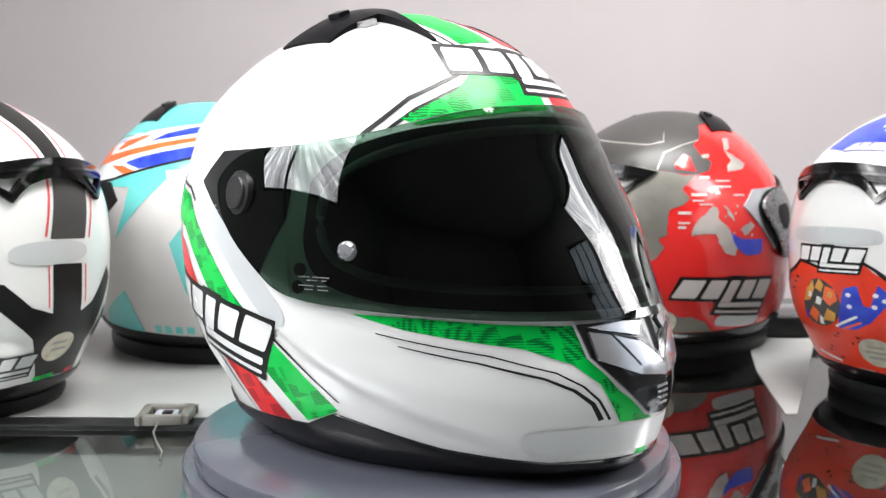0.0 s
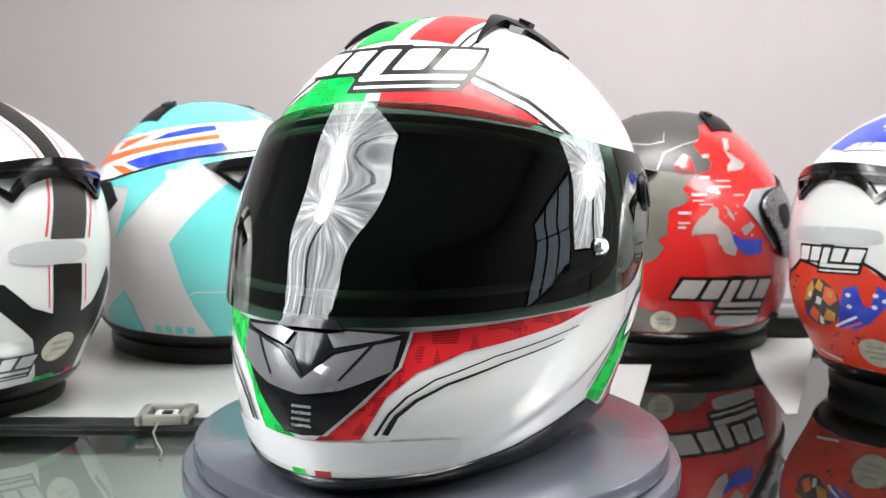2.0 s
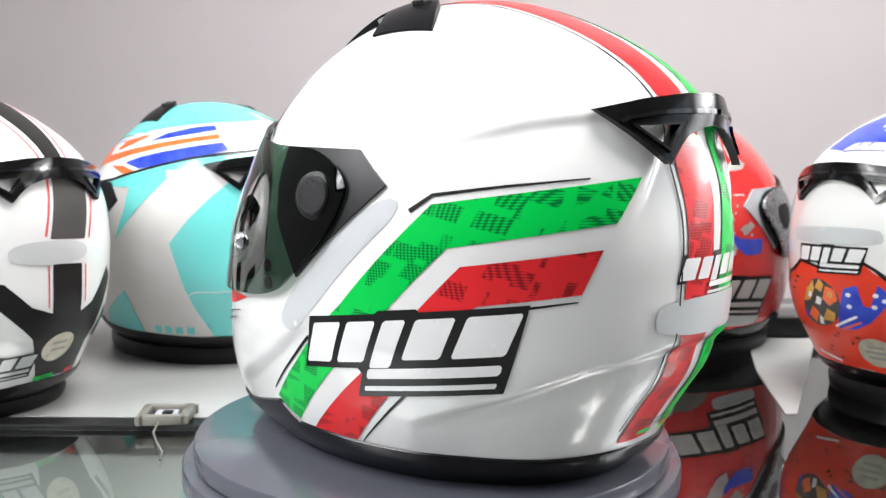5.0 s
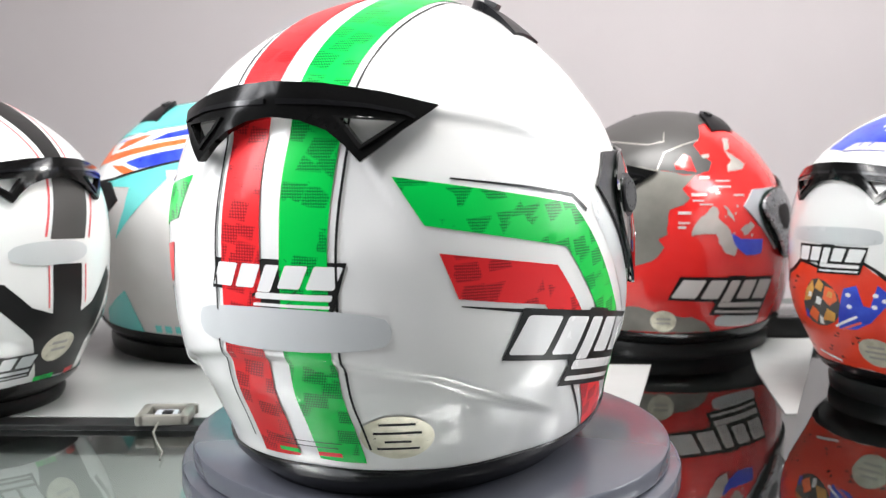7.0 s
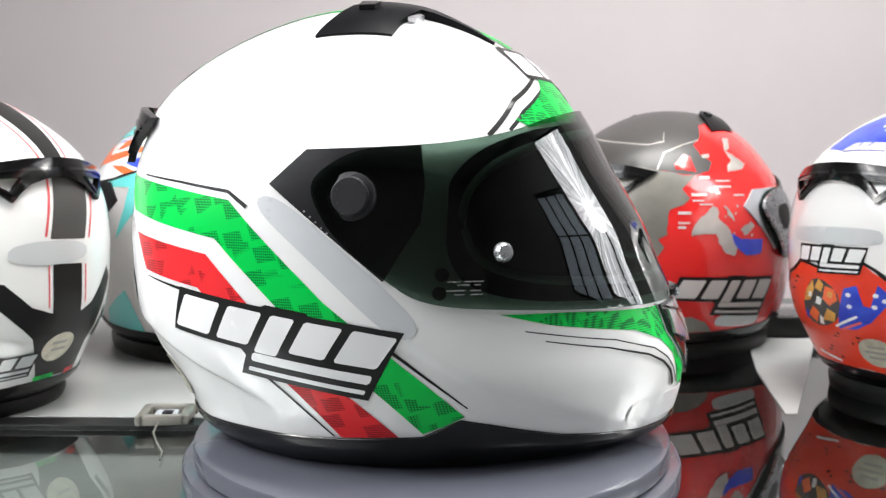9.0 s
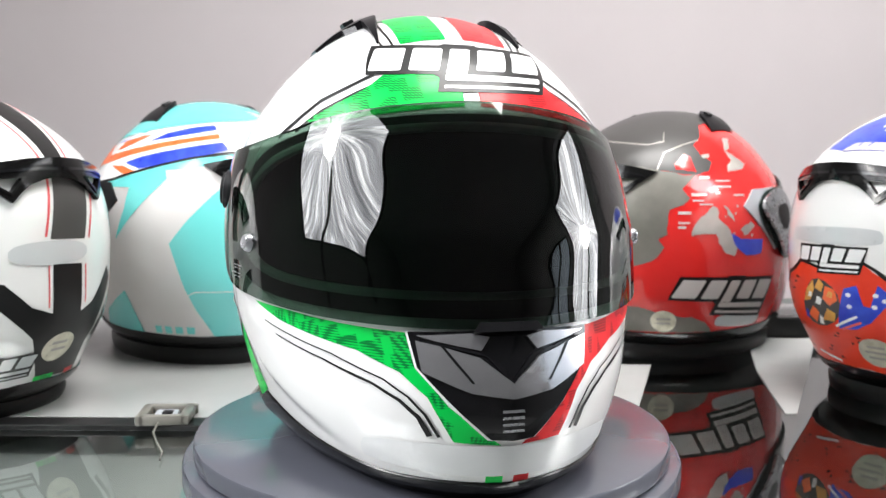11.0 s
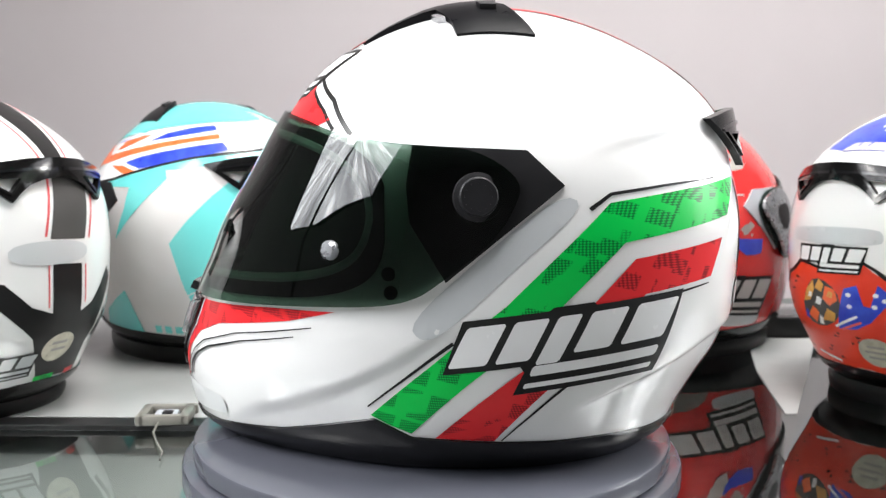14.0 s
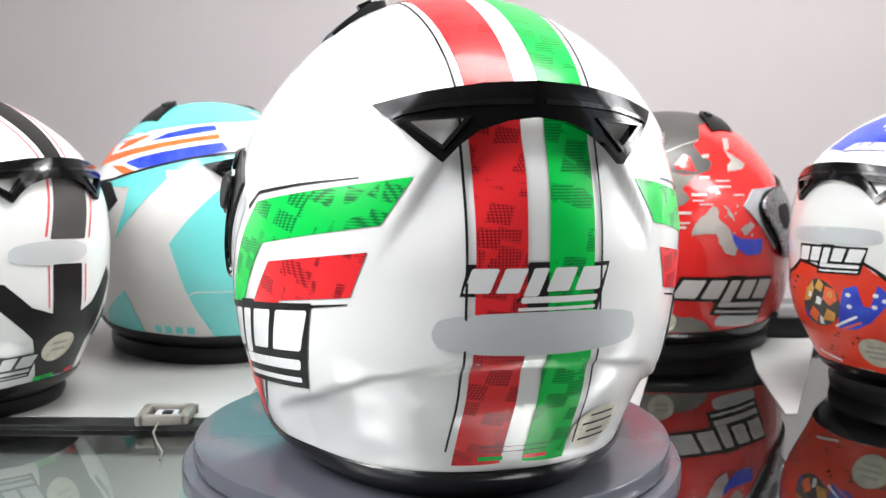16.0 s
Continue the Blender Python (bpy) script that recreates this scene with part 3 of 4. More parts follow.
def helmet_on_turntable(m):
    h = empty("motorcycle_helmet", m, "white full-face motorcycle helmet with green and red stripes", "helmet")
    shell_mesh(h, M["white"], "pearl white painted shell", SHELL_V)
    fittings(h)
    # sides: a green and a red band that bend down to the front
    for s in (1, -1):
        def band(name, pts, mat, **how):
            patch(name, [(s * u, v) for u, v in pts], M[mat], h, **how)
        band("green_band", [(161.2, .1629), (124, .1496), (101.7, .0978), (84, .065), (67, .0352), (72, .0305), (78, .0262), (93, .055), (108, .0826), (127.1, .1294), (156.1, .1417)], "green")
        band("red_band", [(153.8, .1295), (129.6, .1209), (120.3, .0965), (106.9, .0645), (84.5, .0241), (100.7, .0226), (118.6, .0657), (132.6, .1023), (150.5, .1086)], "red")
        band("black_pinstripe", stroke([(152, .1622), (138, .1585), (124.3, .1540), (119.5, .1462)], .0008, .0022), "black_line")
        band("black_pinstripe", stroke([(150, .1052), (140, .1015), (128, .097)], .0006, .0026), "black_line")
        band("black_pinstripe", stroke([(66.5, .0400), (78, .0585), (89.6, .0778)], .0008, .0020), "black_line")
        band("black_pinstripe", stroke([(102.8, .0228), (111, .040), (120, .0596)], .0008, .0018), "black_line")
        if s > 0:
            logo(h, [(86.0, .0470), (137.3, .0615), (140.5, .1015), (92.5, .0880)])
        else:
            logo(h, [(-142.5, .0655), (-93.0, .0480), (-85.0, .0820), (-137.0, .1000)])
        band("side_plate", rounded([(113, .1540), (119, .1490), (105, .120), (88, .083), (82, .078), (79, .088), (96, .123)], 2), "logo_grey", off=.0003)
        # forehead
        tint = "red" if s > 0 else "green"
        band("forehead_band", [(2.4, .1995), (2.4, .2300), (27, .2300), (27.5, .2180), (33, .2090), (50.5, .1925), (46, .1890), (30, .1940), (15, .1975)], tint)
        band("forehead_pinstripe", stroke([(31, .2180), (34.1, .2155), (48, .2035), (60.5, .1835)], .0016, .0028), "black_line")
        band("forehead_pinstripe", stroke([(31, .2110), (36, .2070), (46, .1975), (53.5, .1865)], .0014, .0022), "black_line")
        # over the crown
        patch("crown_band", [(s * .0052, 118), (s * .0062, 90), (s * .0062, 60), (s * .0056, 31), (s * .0282, 32), (s * .0325, 60), (s * .0335, 90), (s * .0315, 118)],
              M["red" if s > 0 else "green"], h, mode="arc")
        patch("crown_pinstripe", stroke([(s * .0350, 121), (s * .0375, 108), (s * .0375, 85), (s * .0362, 60), (s * .0318, 31)], .0014, .0009, "arc"), M["black_line"], h, mode="arc")
        patch("crown_pinstripe", stroke([(s * .0400, 121), (s * .0425, 112), (s * .0425, 100)], .0016, .0006, "arc"), M["black_line"], h, mode="arc")
        # back
        back = 180 if s > 0 else -180
        patch("back_band", [(s * .0056, 31), (s * .0050, 5), (s * .0052, -18), (s * .0056, -32), (s * .0284, -33.2), (s * .0280, -18), (s * .0274, 5), (s * .0282, 32)],
              M["red" if s > 0 else "green"], h, mode="arc", step=.0035, off=.0006)
        patch("back_pinstripe", stroke([(s * .0318, 31), (s * .0312, 5), (s * .0315, -20), (s * .0322, -30)], .0012, .0010, "arc"), M["black_line"], h, mode="arc", step=.003, off=.0008)
        # chin
        band("chin_band", [(61, .0915), (45, .0908), (30, .0885), (16.5, .0868), (15.0, .078), (14.2, .0700), (9.6, .0535), (1.6, .0352), (8.8, .0362), (12.9, .0572), (17.6, .0680), (25.9, .0762), (48.6, .0845)], tint)
        band("chin_pinstripe", stroke([(12.5, .0385), (14.3, .0475), (17.5, .0548), (22.5, .0612), (34, .0690), (50, .0762)], .0022, .0006), "black_line", off=.0010, step=.003)
        band("chin_pinstripe", stroke([(11.0, .0385), (13.2, .0490), (16.0, .0568), (20.5, .0640), (32, .0728), (55, .0822)], .0012, .0006), "black_line", off=.0010, step=.003)
        band("chin_foot_mark", [(.9, .0150), (3.6, .0150), (3.6, .0190), (.9, .0190)], tint)
    logo(h, [(-30.5, .2085), (26, .2092), (38.5, .2335), (-37, .2348)])
    # back: mark, bar and round sticker
    logo(h, [(168.2, .1045), (189.8, .1045), (191.6, .1245), (169.8, .1245)])
    patch("back_plate", rounded([(166, .0850), (197, .0850), (199.5, .0945), (197, .1043), (166, .1043), (163.5, .0945)], 2), M["logo_grey"], h, "pale grey blank plate", off=.0009)
    patch("chin_plate", rounded([(-24, .0190), (24, .0190), (26, .0270), (24, .0350), (-24, .0350), (-26, .0270)], 2), M["chin_grey"], h, "pale grey blank plate", off=.0009)
    ring = [(199 + 7.2 * math.cos(a), .0400 + .0125 * math.sin(a)) for a in [2 * math.pi * k / 28 for k in range(28)]]
    spot = patch("round_sticker", ring, M["foil"], h, "round foil sticker", off=.0007)
    for k, (w, v) in enumerate(((3.4, .047), (4.6, .042), (2.6, .037), (4.2, .033))):
        patch("print_bar", [(199 - w, v), (199 + w, v), (199 + w, v + .0013), (199 - w, v + .0013)], M["knob"], spot, off=.0009)
    for u0, u1, v0, v1, mat in ((173, 178, .0275, .030, "green"), (178.4, 182, .0275, .030, "logo_white"), (182.4, 187.5, .0275, .030, "red"), (174, 187, .0325, .0331, "black_line"), (173, 188, .0355, .0360, "black_line")):
        patch("print_bar", [(u0, v0), (u1, v0), (u1, v1), (u0, v1)], M[mat], h, off=.0009)
    # fine print on the visor and its cover, as bars
    for v, spans in ((.1095, ((-73.6, -70.6), (-69.8, -65.4))), (.1078, ((-71.4, -68.6), (-67.6, -66))), (.1050, ((-73.8, -69.4), (-68.6, -66))), (.1030, ((-72, -69.6), (-68.4, -65.6)))):
        for a, b in spans:
            patch("print_bar", [(a, v), (b, v), (b, v + .0006), (a, v + .0006)], M["silver"], h, off=.0045)
    for k in range(5):
        u, v = -106 + 1.3 * k, .1440 - .0027 * k
        patch("print_bar", [(u, v), (u + .5, v), (u + .5, v + .0009), (u, v + .0009)], M["silver"], h, off=.0021)
    # chin vent
    vent = [(-16.2, .0872), (0, .0885), (16.2, .0872), (14.4, .0710), (9.0, .0550), (3.2, .0390), (0, .0382), (-3.2, .0390), (-9.0, .0550), (-14.4, .0710)]
    chin = patch("chin_vent", vent, M["gloss_black"], h, "gloss black chin vent", off=.0004, thick=.0022, step=.005)
    border = [(-16.9, .0880), (0, .0893), (16.9, .0880), (15.0, .0707), (9.6, .0546), (3.7, .0380), (0, .0370), (-3.7, .0380), (-9.6, .0546), (-15.0, .0707)]
    patch("vent_border", border, M["logo_white"], h, "thin white border of the chin vent", off=.0008, step=.004, holes=(vent,))
    vee = [(-14.6, .0832), (-10.5, .0808), (-4.7, .0758), (0, .0645), (4.7, .0758), (10.5, .0808), (14.6, .0832), (13.4, .0690), (6.0, .0605), (0, .0578), (-6.0, .0605), (-13.4, .0690)]
    patch("vent_wing", vee, M["grey_plastic"], chin, "grey V-shaped wing", off=.0026, thick=.0024, step=.005)
    for line in ([(14.0, .0832), (11.3, .0818), (3.6, .0768), (0, .0650), (-3.6, .0768), (-11.3, .0818), (-14.0, .0832)], [(10.4, .0812), (8.2, .0735), (5.7, .0648)], [(-10.4, .0812), (-8.2, .0735), (-5.7, .0648)]):
        patch("wing_groove", stroke(line, .0009), M["gloss_black"], chin, off=.0052)
    for s in (1, -1):
        patch("vent_cheek", [(s * 4.4, .0790), (s * 11.5, .0832), (s * 14.6, .0855), (s * 6, .0868), (s * 3.0, .0850)], M["grey_plastic"], chin, "silvered upper piece", off=.0026, thick=.0016)
    for v in (.0425, .0455, .0485, .0515):
        patch("vent_slot", [(-1.6, v), (1.6, v), (1.6, v + .0012), (-1.6, v + .0012)], M["silver"], chin, off=.0026, thick=.0006)
    return h


def turntable():
    t = empty("turntable", pose(0, 0, 0), "slate grey two-tier display turntable on the glass", "turntable")
    p = part("platter", lathe([(0, .031), (.1490, .031), (.1512, .0302), (.152, .0288), (.152, .0205), (.1505, .0195), (0, .0195)], 144), M["platter"], t, "satin grey round platter")
    part("base", lathe([(0, .0185), (.1555, .0185), (.1580, .0177), (.159, .016), (.159, .0065), (.157, .0050), (.150, .0045), (.150, -.013), (0, -.013)], 144), M["platter"], t, "grey round base")
    part("spindle", lathe([(0, .0195), (.06, .0195), (.06, .0185), (0, .0185)], 48), M["rubber"], t)
    return t, p


# ---- the room ----
def wall_box(name, lo, hi, material, label, kind="structure"):
    bm = bmesh.new()
    box(bm, lo, hi)
    ob = part(name, bm, material, None, smooth=False)
    return tagged(ob, label, name.split("_")[0], kind=kind)


X0, X1, Y0, Y1, Z0, Z1 = -2.3, 2.5, -4.2, 1.35, -0.75, 2.35
wall_box("floor", (X0, Y0, Z0 - .1), (X1, Y1, Z0), M["floor"], "grey tiled floor")
wall_box("ceiling", (X0, Y0, Z1), (X1, Y1, Z1 + .1), M["ceiling"], "grey painted ceiling")
wall_box("wall_back", (X0 - .1, Y1, Z0), (X1 + .1, Y1 + .1, Z1), M["wall"], "plain pale grey painted wall")
wall_box("wall_left", (X0 - .1, Y0, Z0), (X0, Y1, Z1), M["dark_wall"], "plain wall toned dark for the dim side of the room")
wall_box("wall_front", (X0 - .1, Y0 - .1, Z0), (X1 + .1, Y0, Z1), M["dark_wall"], "plain wall toned dark for the dim side of the room")
WY0, WY1, WZ0, WZ1 = -1.22, -0.28, 0.1, 1.42
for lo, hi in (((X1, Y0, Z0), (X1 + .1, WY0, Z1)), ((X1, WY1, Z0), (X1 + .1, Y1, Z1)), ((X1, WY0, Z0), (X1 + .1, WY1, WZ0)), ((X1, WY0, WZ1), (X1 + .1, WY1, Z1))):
    wall_box("wall_right", lo, hi, M["dark_wall"], "plain wall beside the window, toned dark for the dim room")


def window():
    w = empty("window_1", pose(X1, 0, 0), "barred window with dark metal frame", "window", kind="structure")
    bm = bmesh.new()
    for k in range(4):
        y = WY0 + (WY1 - WY0 - .04) * k / 3
        box(bm, (.02, y, WZ0), (.06, y + .04, WZ1))
    for k in range(3):
        z = WZ0 + (WZ1 - WZ0 - .04) * k / 2
        box(bm, (.025, WY0, z), (.055, WY1, z + .04))
    part("window_frame", bm, M["frame"], w, "dark metal frame", smooth=False)
    bm = bmesh.new()
    box(bm, (.085, WY0 - .05, WZ0 - .05), (.09, WY1 + .05, WZ1 + .05))
    part("pane", bm, M["window_sky"], w, "bright daylight", smooth=False)


DESK = -0.013  # height of the glass top


def table():
    t = empty("glass_table", pose(0, 0, DESK), "glass-topped display table with black steel frame", "table")
    bm = bmesh.new()
    box(bm, (-1.3, -.30, -.010), (.82, .84, 0.0), .0015)
    for f in bm.faces:
        f.normal_update()
        f.material_index = 0 if f.normal.z > .9 else 1 if f.normal.z < -.9 else 2
    top = part("glass_top", bm, M["glass"], t, "clear greenish glass top", smooth=False)
    top.data.materials.append(M["clear"])
    top.data.materials.append(M["glass_edge"])
    for lo, hi in (((-1.28, .79, -.05), (.80, .82, -.0105)), ((-1.28, -.28, -.05), (.80, -.25, -.0105)),
                   ((.10, -.048, -.0195), (.77, -.036, -.0105))):
        bm = bmesh.new()
        box(bm, lo, hi, .002)
        part("rail", bm, M["frame"], t, "black steel rail", smooth=False)
    for x in (-1.28, .77):
        for y in (-.28, .79):
            bm = bmesh.new()
            box(bm, (x, y, Z0 - DESK), (x + .03, y + .03, -.05), .002)
            part("leg", bm, M["frame"], t, "black steel leg", smooth=False)
    bm = bmesh.new()
    box(bm, (-1.25, -.25, -.040), (.06, .79, -.020), .002)
    part("lower_shelf", bm, M["shelf"], t, "pale grey laminate lower shelf", smooth=False)
    bm = bmesh.new()
    box(bm, (.062, -.25, -.040), (.77, .79, -.020), .002)
    part("lower_shelf", bm, M["frame"], t, "black lower shelf", smooth=False)
    return t


def card_sheet():
    c = empty("card_sheet", pose(0, 0, DESK), "grey card with a dark front edge on the glass", "card")
    bm = bmesh.new()
    box(bm, (-1.2, .138, 0), (-.168, .80, .005), .0006)
    part("sheet", bm, M["card"], c, "grey card", smooth=False)
    bm = bmesh.new()
    box(bm, (-1.2, .115, 0), (-.168, .1378, .0046), .0006)
    part("edge_strip", bm, M["frame"], c, "black edge strip", smooth=False)


def paper_and_reflection(corners, label):
    """A flat sheet with a slightly lifted, thin edge, for paper and for a reflection patch."""
    bm = bmesh.new()
    low = [bm.verts.new((x, y, 0)) for x, y in corners]
    high = [bm.verts.new((x, y, .0012)) for x, y in corners]
    bm.faces.new(high)
    bm.faces.new(low[::-1])
    for k in range(len(corners)):
        j = (k + 1) % len(corners)
        bm.faces.new((low[k], low[j], high[j], high[k]))
    bmesh.ops.recalc_face_normals(bm, faces=bm.faces)
    ob = part("paper_and_reflection", bm, M["paper"], None, smooth=False)
    ob.matrix_world = pose(0, 0, DESK)
    tagged(ob, label, "paper sheet", "white sheets on the glass")


def stop_bar():
    bm = bmesh.new()
    box(bm, (.37, .508, DESK), (.66, .530, DESK + .026), .002)
    tagged(part("stop_bar", bm, M["frame"], None, smooth=False), "low black bar standing on the glass behind helmets", "bar")


def light_stand(x, y, top):
    st = empty("light_stand", pose(x, y, Z0), "black steel light stand on the floor", "light stand", "light stands")
    part("pole", tube([(0, 0, .06), (0, 0, top - Z0)], .011, 12), M["frame"], st, "black steel pole")
    for k in range(3):
        a = 2 * math.pi * k / 3 + .4
        part("leg", tube([(0, 0, .32), (.36 * math.cos(a), .36 * math.sin(a), .008)], .008, 8), M["frame"], st, "black steel leg")
    part("clamp", lathe([(0, .03), (.02, .03), (.022, .02), (.022, -.02), (.02, -.03), (0, -.03)], 20), M["plastic"], st, "black clamp").location.z = top - Z0 - .03


def fill_panel():
    # made-up fixture that goes with the overhead fill lamp
    c = empty("fill_panel", pose(.60, -.10, Z1), "white flat panel added at the ceiling for fill light", "ceiling light")
    bm = bmesh.new()
    box(bm, (-.81, -.51, -.05), (.81, .51, 0), .006)
    part("housing", bm, M["white_board"], c, "white housing", smooth=False)
    bm = bmesh.new()
    box(bm, (-.77, -.47, -.056), (.77, .47, -.0505))
    part("diffuser", bm, M["fill_glow"], c, "glowing diffuser", smooth=False)


def facing(c, n, up):
    """The pose at c whose z axis is n and whose y axis leans to up."""
    z = Vector(n).normalized()
    x = Vector(up).cross(z).normalized()
    m = Matrix((x, z.cross(x), z)).transposed().to_4x4()
    m.translation = c
    return m


def softbox(m, w, h, depth, shift, cloth, label):
    """A four-sided softbox whose hub lies at m and whose mouth opens depth in front of it."""
    u = empty("softbox", m, label, "softbox", "softboxes beside the table")
    corners = [(shift[0] + x * w / 2, shift[1] + y * h / 2) for x, y in ((-1, -1), (1, -1), (1, 1), (-1, 1))]
    for k in range(4):
        (x0, y0), (x1, y1) = corners[k], corners[(k + 1) % 4]
        for name, mat, back, lab in (("panel", M[cloth], 0.0, "silver cloth panel with its glow and creases painted in"), ("cover", M["black_cloth"], .012, "black cloth cover")):
            bm = bmesh.new()
            rows = []
            for i in range(9):
                s = .10 + .90 * i / 8
                row = []
                for j in range(9):
                    q = j / 8
                    sag = .030 * math.sin(math.pi * q) * math.sin(math.pi * min(1, s)) - .010 * (2 * q - 1) ** 2
                    k2 = 1 + back / (.35 * max(w, h)) - sag * .25
                    row.append(bm.verts.new(((x0 + (x1 - x0) * q) * s * k2, (y0 + (y1 - y0) * q) * s * k2, depth * s ** 1.25 - back - sag * .4)))
                rows.append(row)
            for a, b in zip(rows, rows[1:]):
                for j in range(8):
                    bm.faces.new((a[j], a[j + 1], b[j + 1], b[j]))
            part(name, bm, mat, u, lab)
        part("rod", tube([(x0 * s, y0 * s, depth * s ** 1.25 + .002) for s in (.08, .3, .55, .8, 1.0)], .0022, 6), M["frame"], u, "thin steel rod")
        part("mouth_hem", tube([(x0, y0, depth), (x1, y1, depth)], .006, 8), M["black_cloth"], u, "black cloth hem")
    bm = bmesh.new()
    box(bm, (-w * .06, -h * .06, -.014), (w * .06, h * .06, .012), .004)
    part("hub", bm, M["plastic"], u, "black plastic hub")
    bulb = part("bulb", lathe([(0, .10), (.022, .095), (.036, .06), (.038, 0), (.034, -.05), (.02, -.08), (0, -.082)], 32), M["bulb"], u, "glowing lamp bulb")
    bulb.matrix_basis = Matrix.Translation((0, 0, .09)) @ pose(0, 0, 0, 90, 0, 0) @ Matrix.Diagonal((1.7, 1.7, .9, 1))
    return u


def buckle():
    st = empty("strap_buckle", pose(-.2175, .128, DESK + .0048, 0, 0, 6) @ Matrix.Scale(.85, 4), "grey plastic strap buckle with a cord on the card's edge", "buckle")
    bm = bmesh.new()
    for lo, hi in (((-.026, .018, 0), (.026, .026, .010)), ((-.024, -.018, 0), (.022, -.010, .010)), ((-.026, -.018, 0), (-.016, .026, .010)), ((.014, -.018, 0), (.024, .026, .010))):
        box(bm, lo, hi, .0025)
    part("buckle_frame", bm, M["olive"], st, "grey plastic frame")
    bm = bmesh.new()
    box(bm, (-.012, -.008, 0), (.010, .016, .007), .002)
    part("buckle_bar", bm, M["silver_paint"], st, "grey cross bar")
    bm = bmesh.new()
    box(bm, (-.004, -.004, .0072), (.006, .006, .009), .001)
    part("buckle_button", bm, M["knob"], st, "dark release button")
    part("cord", tube([(-.004, -.016, .004), (-.006, -.030, -.0025), (.004, -.060, -.0028), (.014, -.085, -.0028), (.016, -.105, -.0028)], .0011, 6), M["olive"], st, "thin grey cord")


window()
table()
card_sheet()
paper_and_reflection([(-.160, .180), (.176, .176), (.230, .352), (-.160, .352)], "white sheet lying on the glass behind the turntable")
# stands for the bright wall mirrored in the glass, drawn as a pale sheet
paper_and_reflection([(.302, .170), (.312, .170), (.375, .300), (.470, .500), (.385, .500), (.335, .330)], "pale patch for the wall's reflection in the glass between two helmets")
stop_bar()
buckle()
TURNTABLE, PLATTER = turntable()
HELMET = helmet_on_turntable(pose(0, 0, .031, 0, 0, 49.6))
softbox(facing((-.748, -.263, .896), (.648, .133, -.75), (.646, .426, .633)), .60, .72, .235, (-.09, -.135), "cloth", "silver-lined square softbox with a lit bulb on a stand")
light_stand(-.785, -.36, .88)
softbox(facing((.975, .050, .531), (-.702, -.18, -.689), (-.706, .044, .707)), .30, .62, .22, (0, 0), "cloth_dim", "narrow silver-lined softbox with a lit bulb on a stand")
light_stand(1.005, .057, .52)
fill_panel()


PLAIN = BVHTree.FromPolygons(PLAIN_V, SHELL_F)


def other_helmet(m, base, label, roll=.013, **how):
    h = empty("motorcycle_helmet", m, label, "helmet", "helmets on the glass table")
    SHELL[0] = PLAIN
    shell_mesh(h, M[base], "painted shell", PLAIN_V)
    fittings(h, **how)
    # the padded roll under the rim, on which the helmet stands
    rings = [(.90, .006), (.955, .004), (.965, -.001), (.960, .004 - roll), (.945, -roll), (.80, -roll), (.79, .004)]
    bm = bmesh.new()
    base = [section_point(SHELL_LEVELS[0], k, 96, False) for k in range(96)]
    rows = [[bm.verts.new((x * s, .012 + (y - .012) * s, z)) for x, y, _ in base] for s, z in rings]
    for p, q in zip(rows, rows[1:]):
        for k in range(96):
            j = (k + 1) % 96
            bm.faces.new((p[k], p[j], q[j], q[k]))
    bmesh.ops.recalc_face_normals(bm, faces=bm.faces)
    part("neck_roll", bm, M["rubber"], h, "black padded neck roll")
    return h


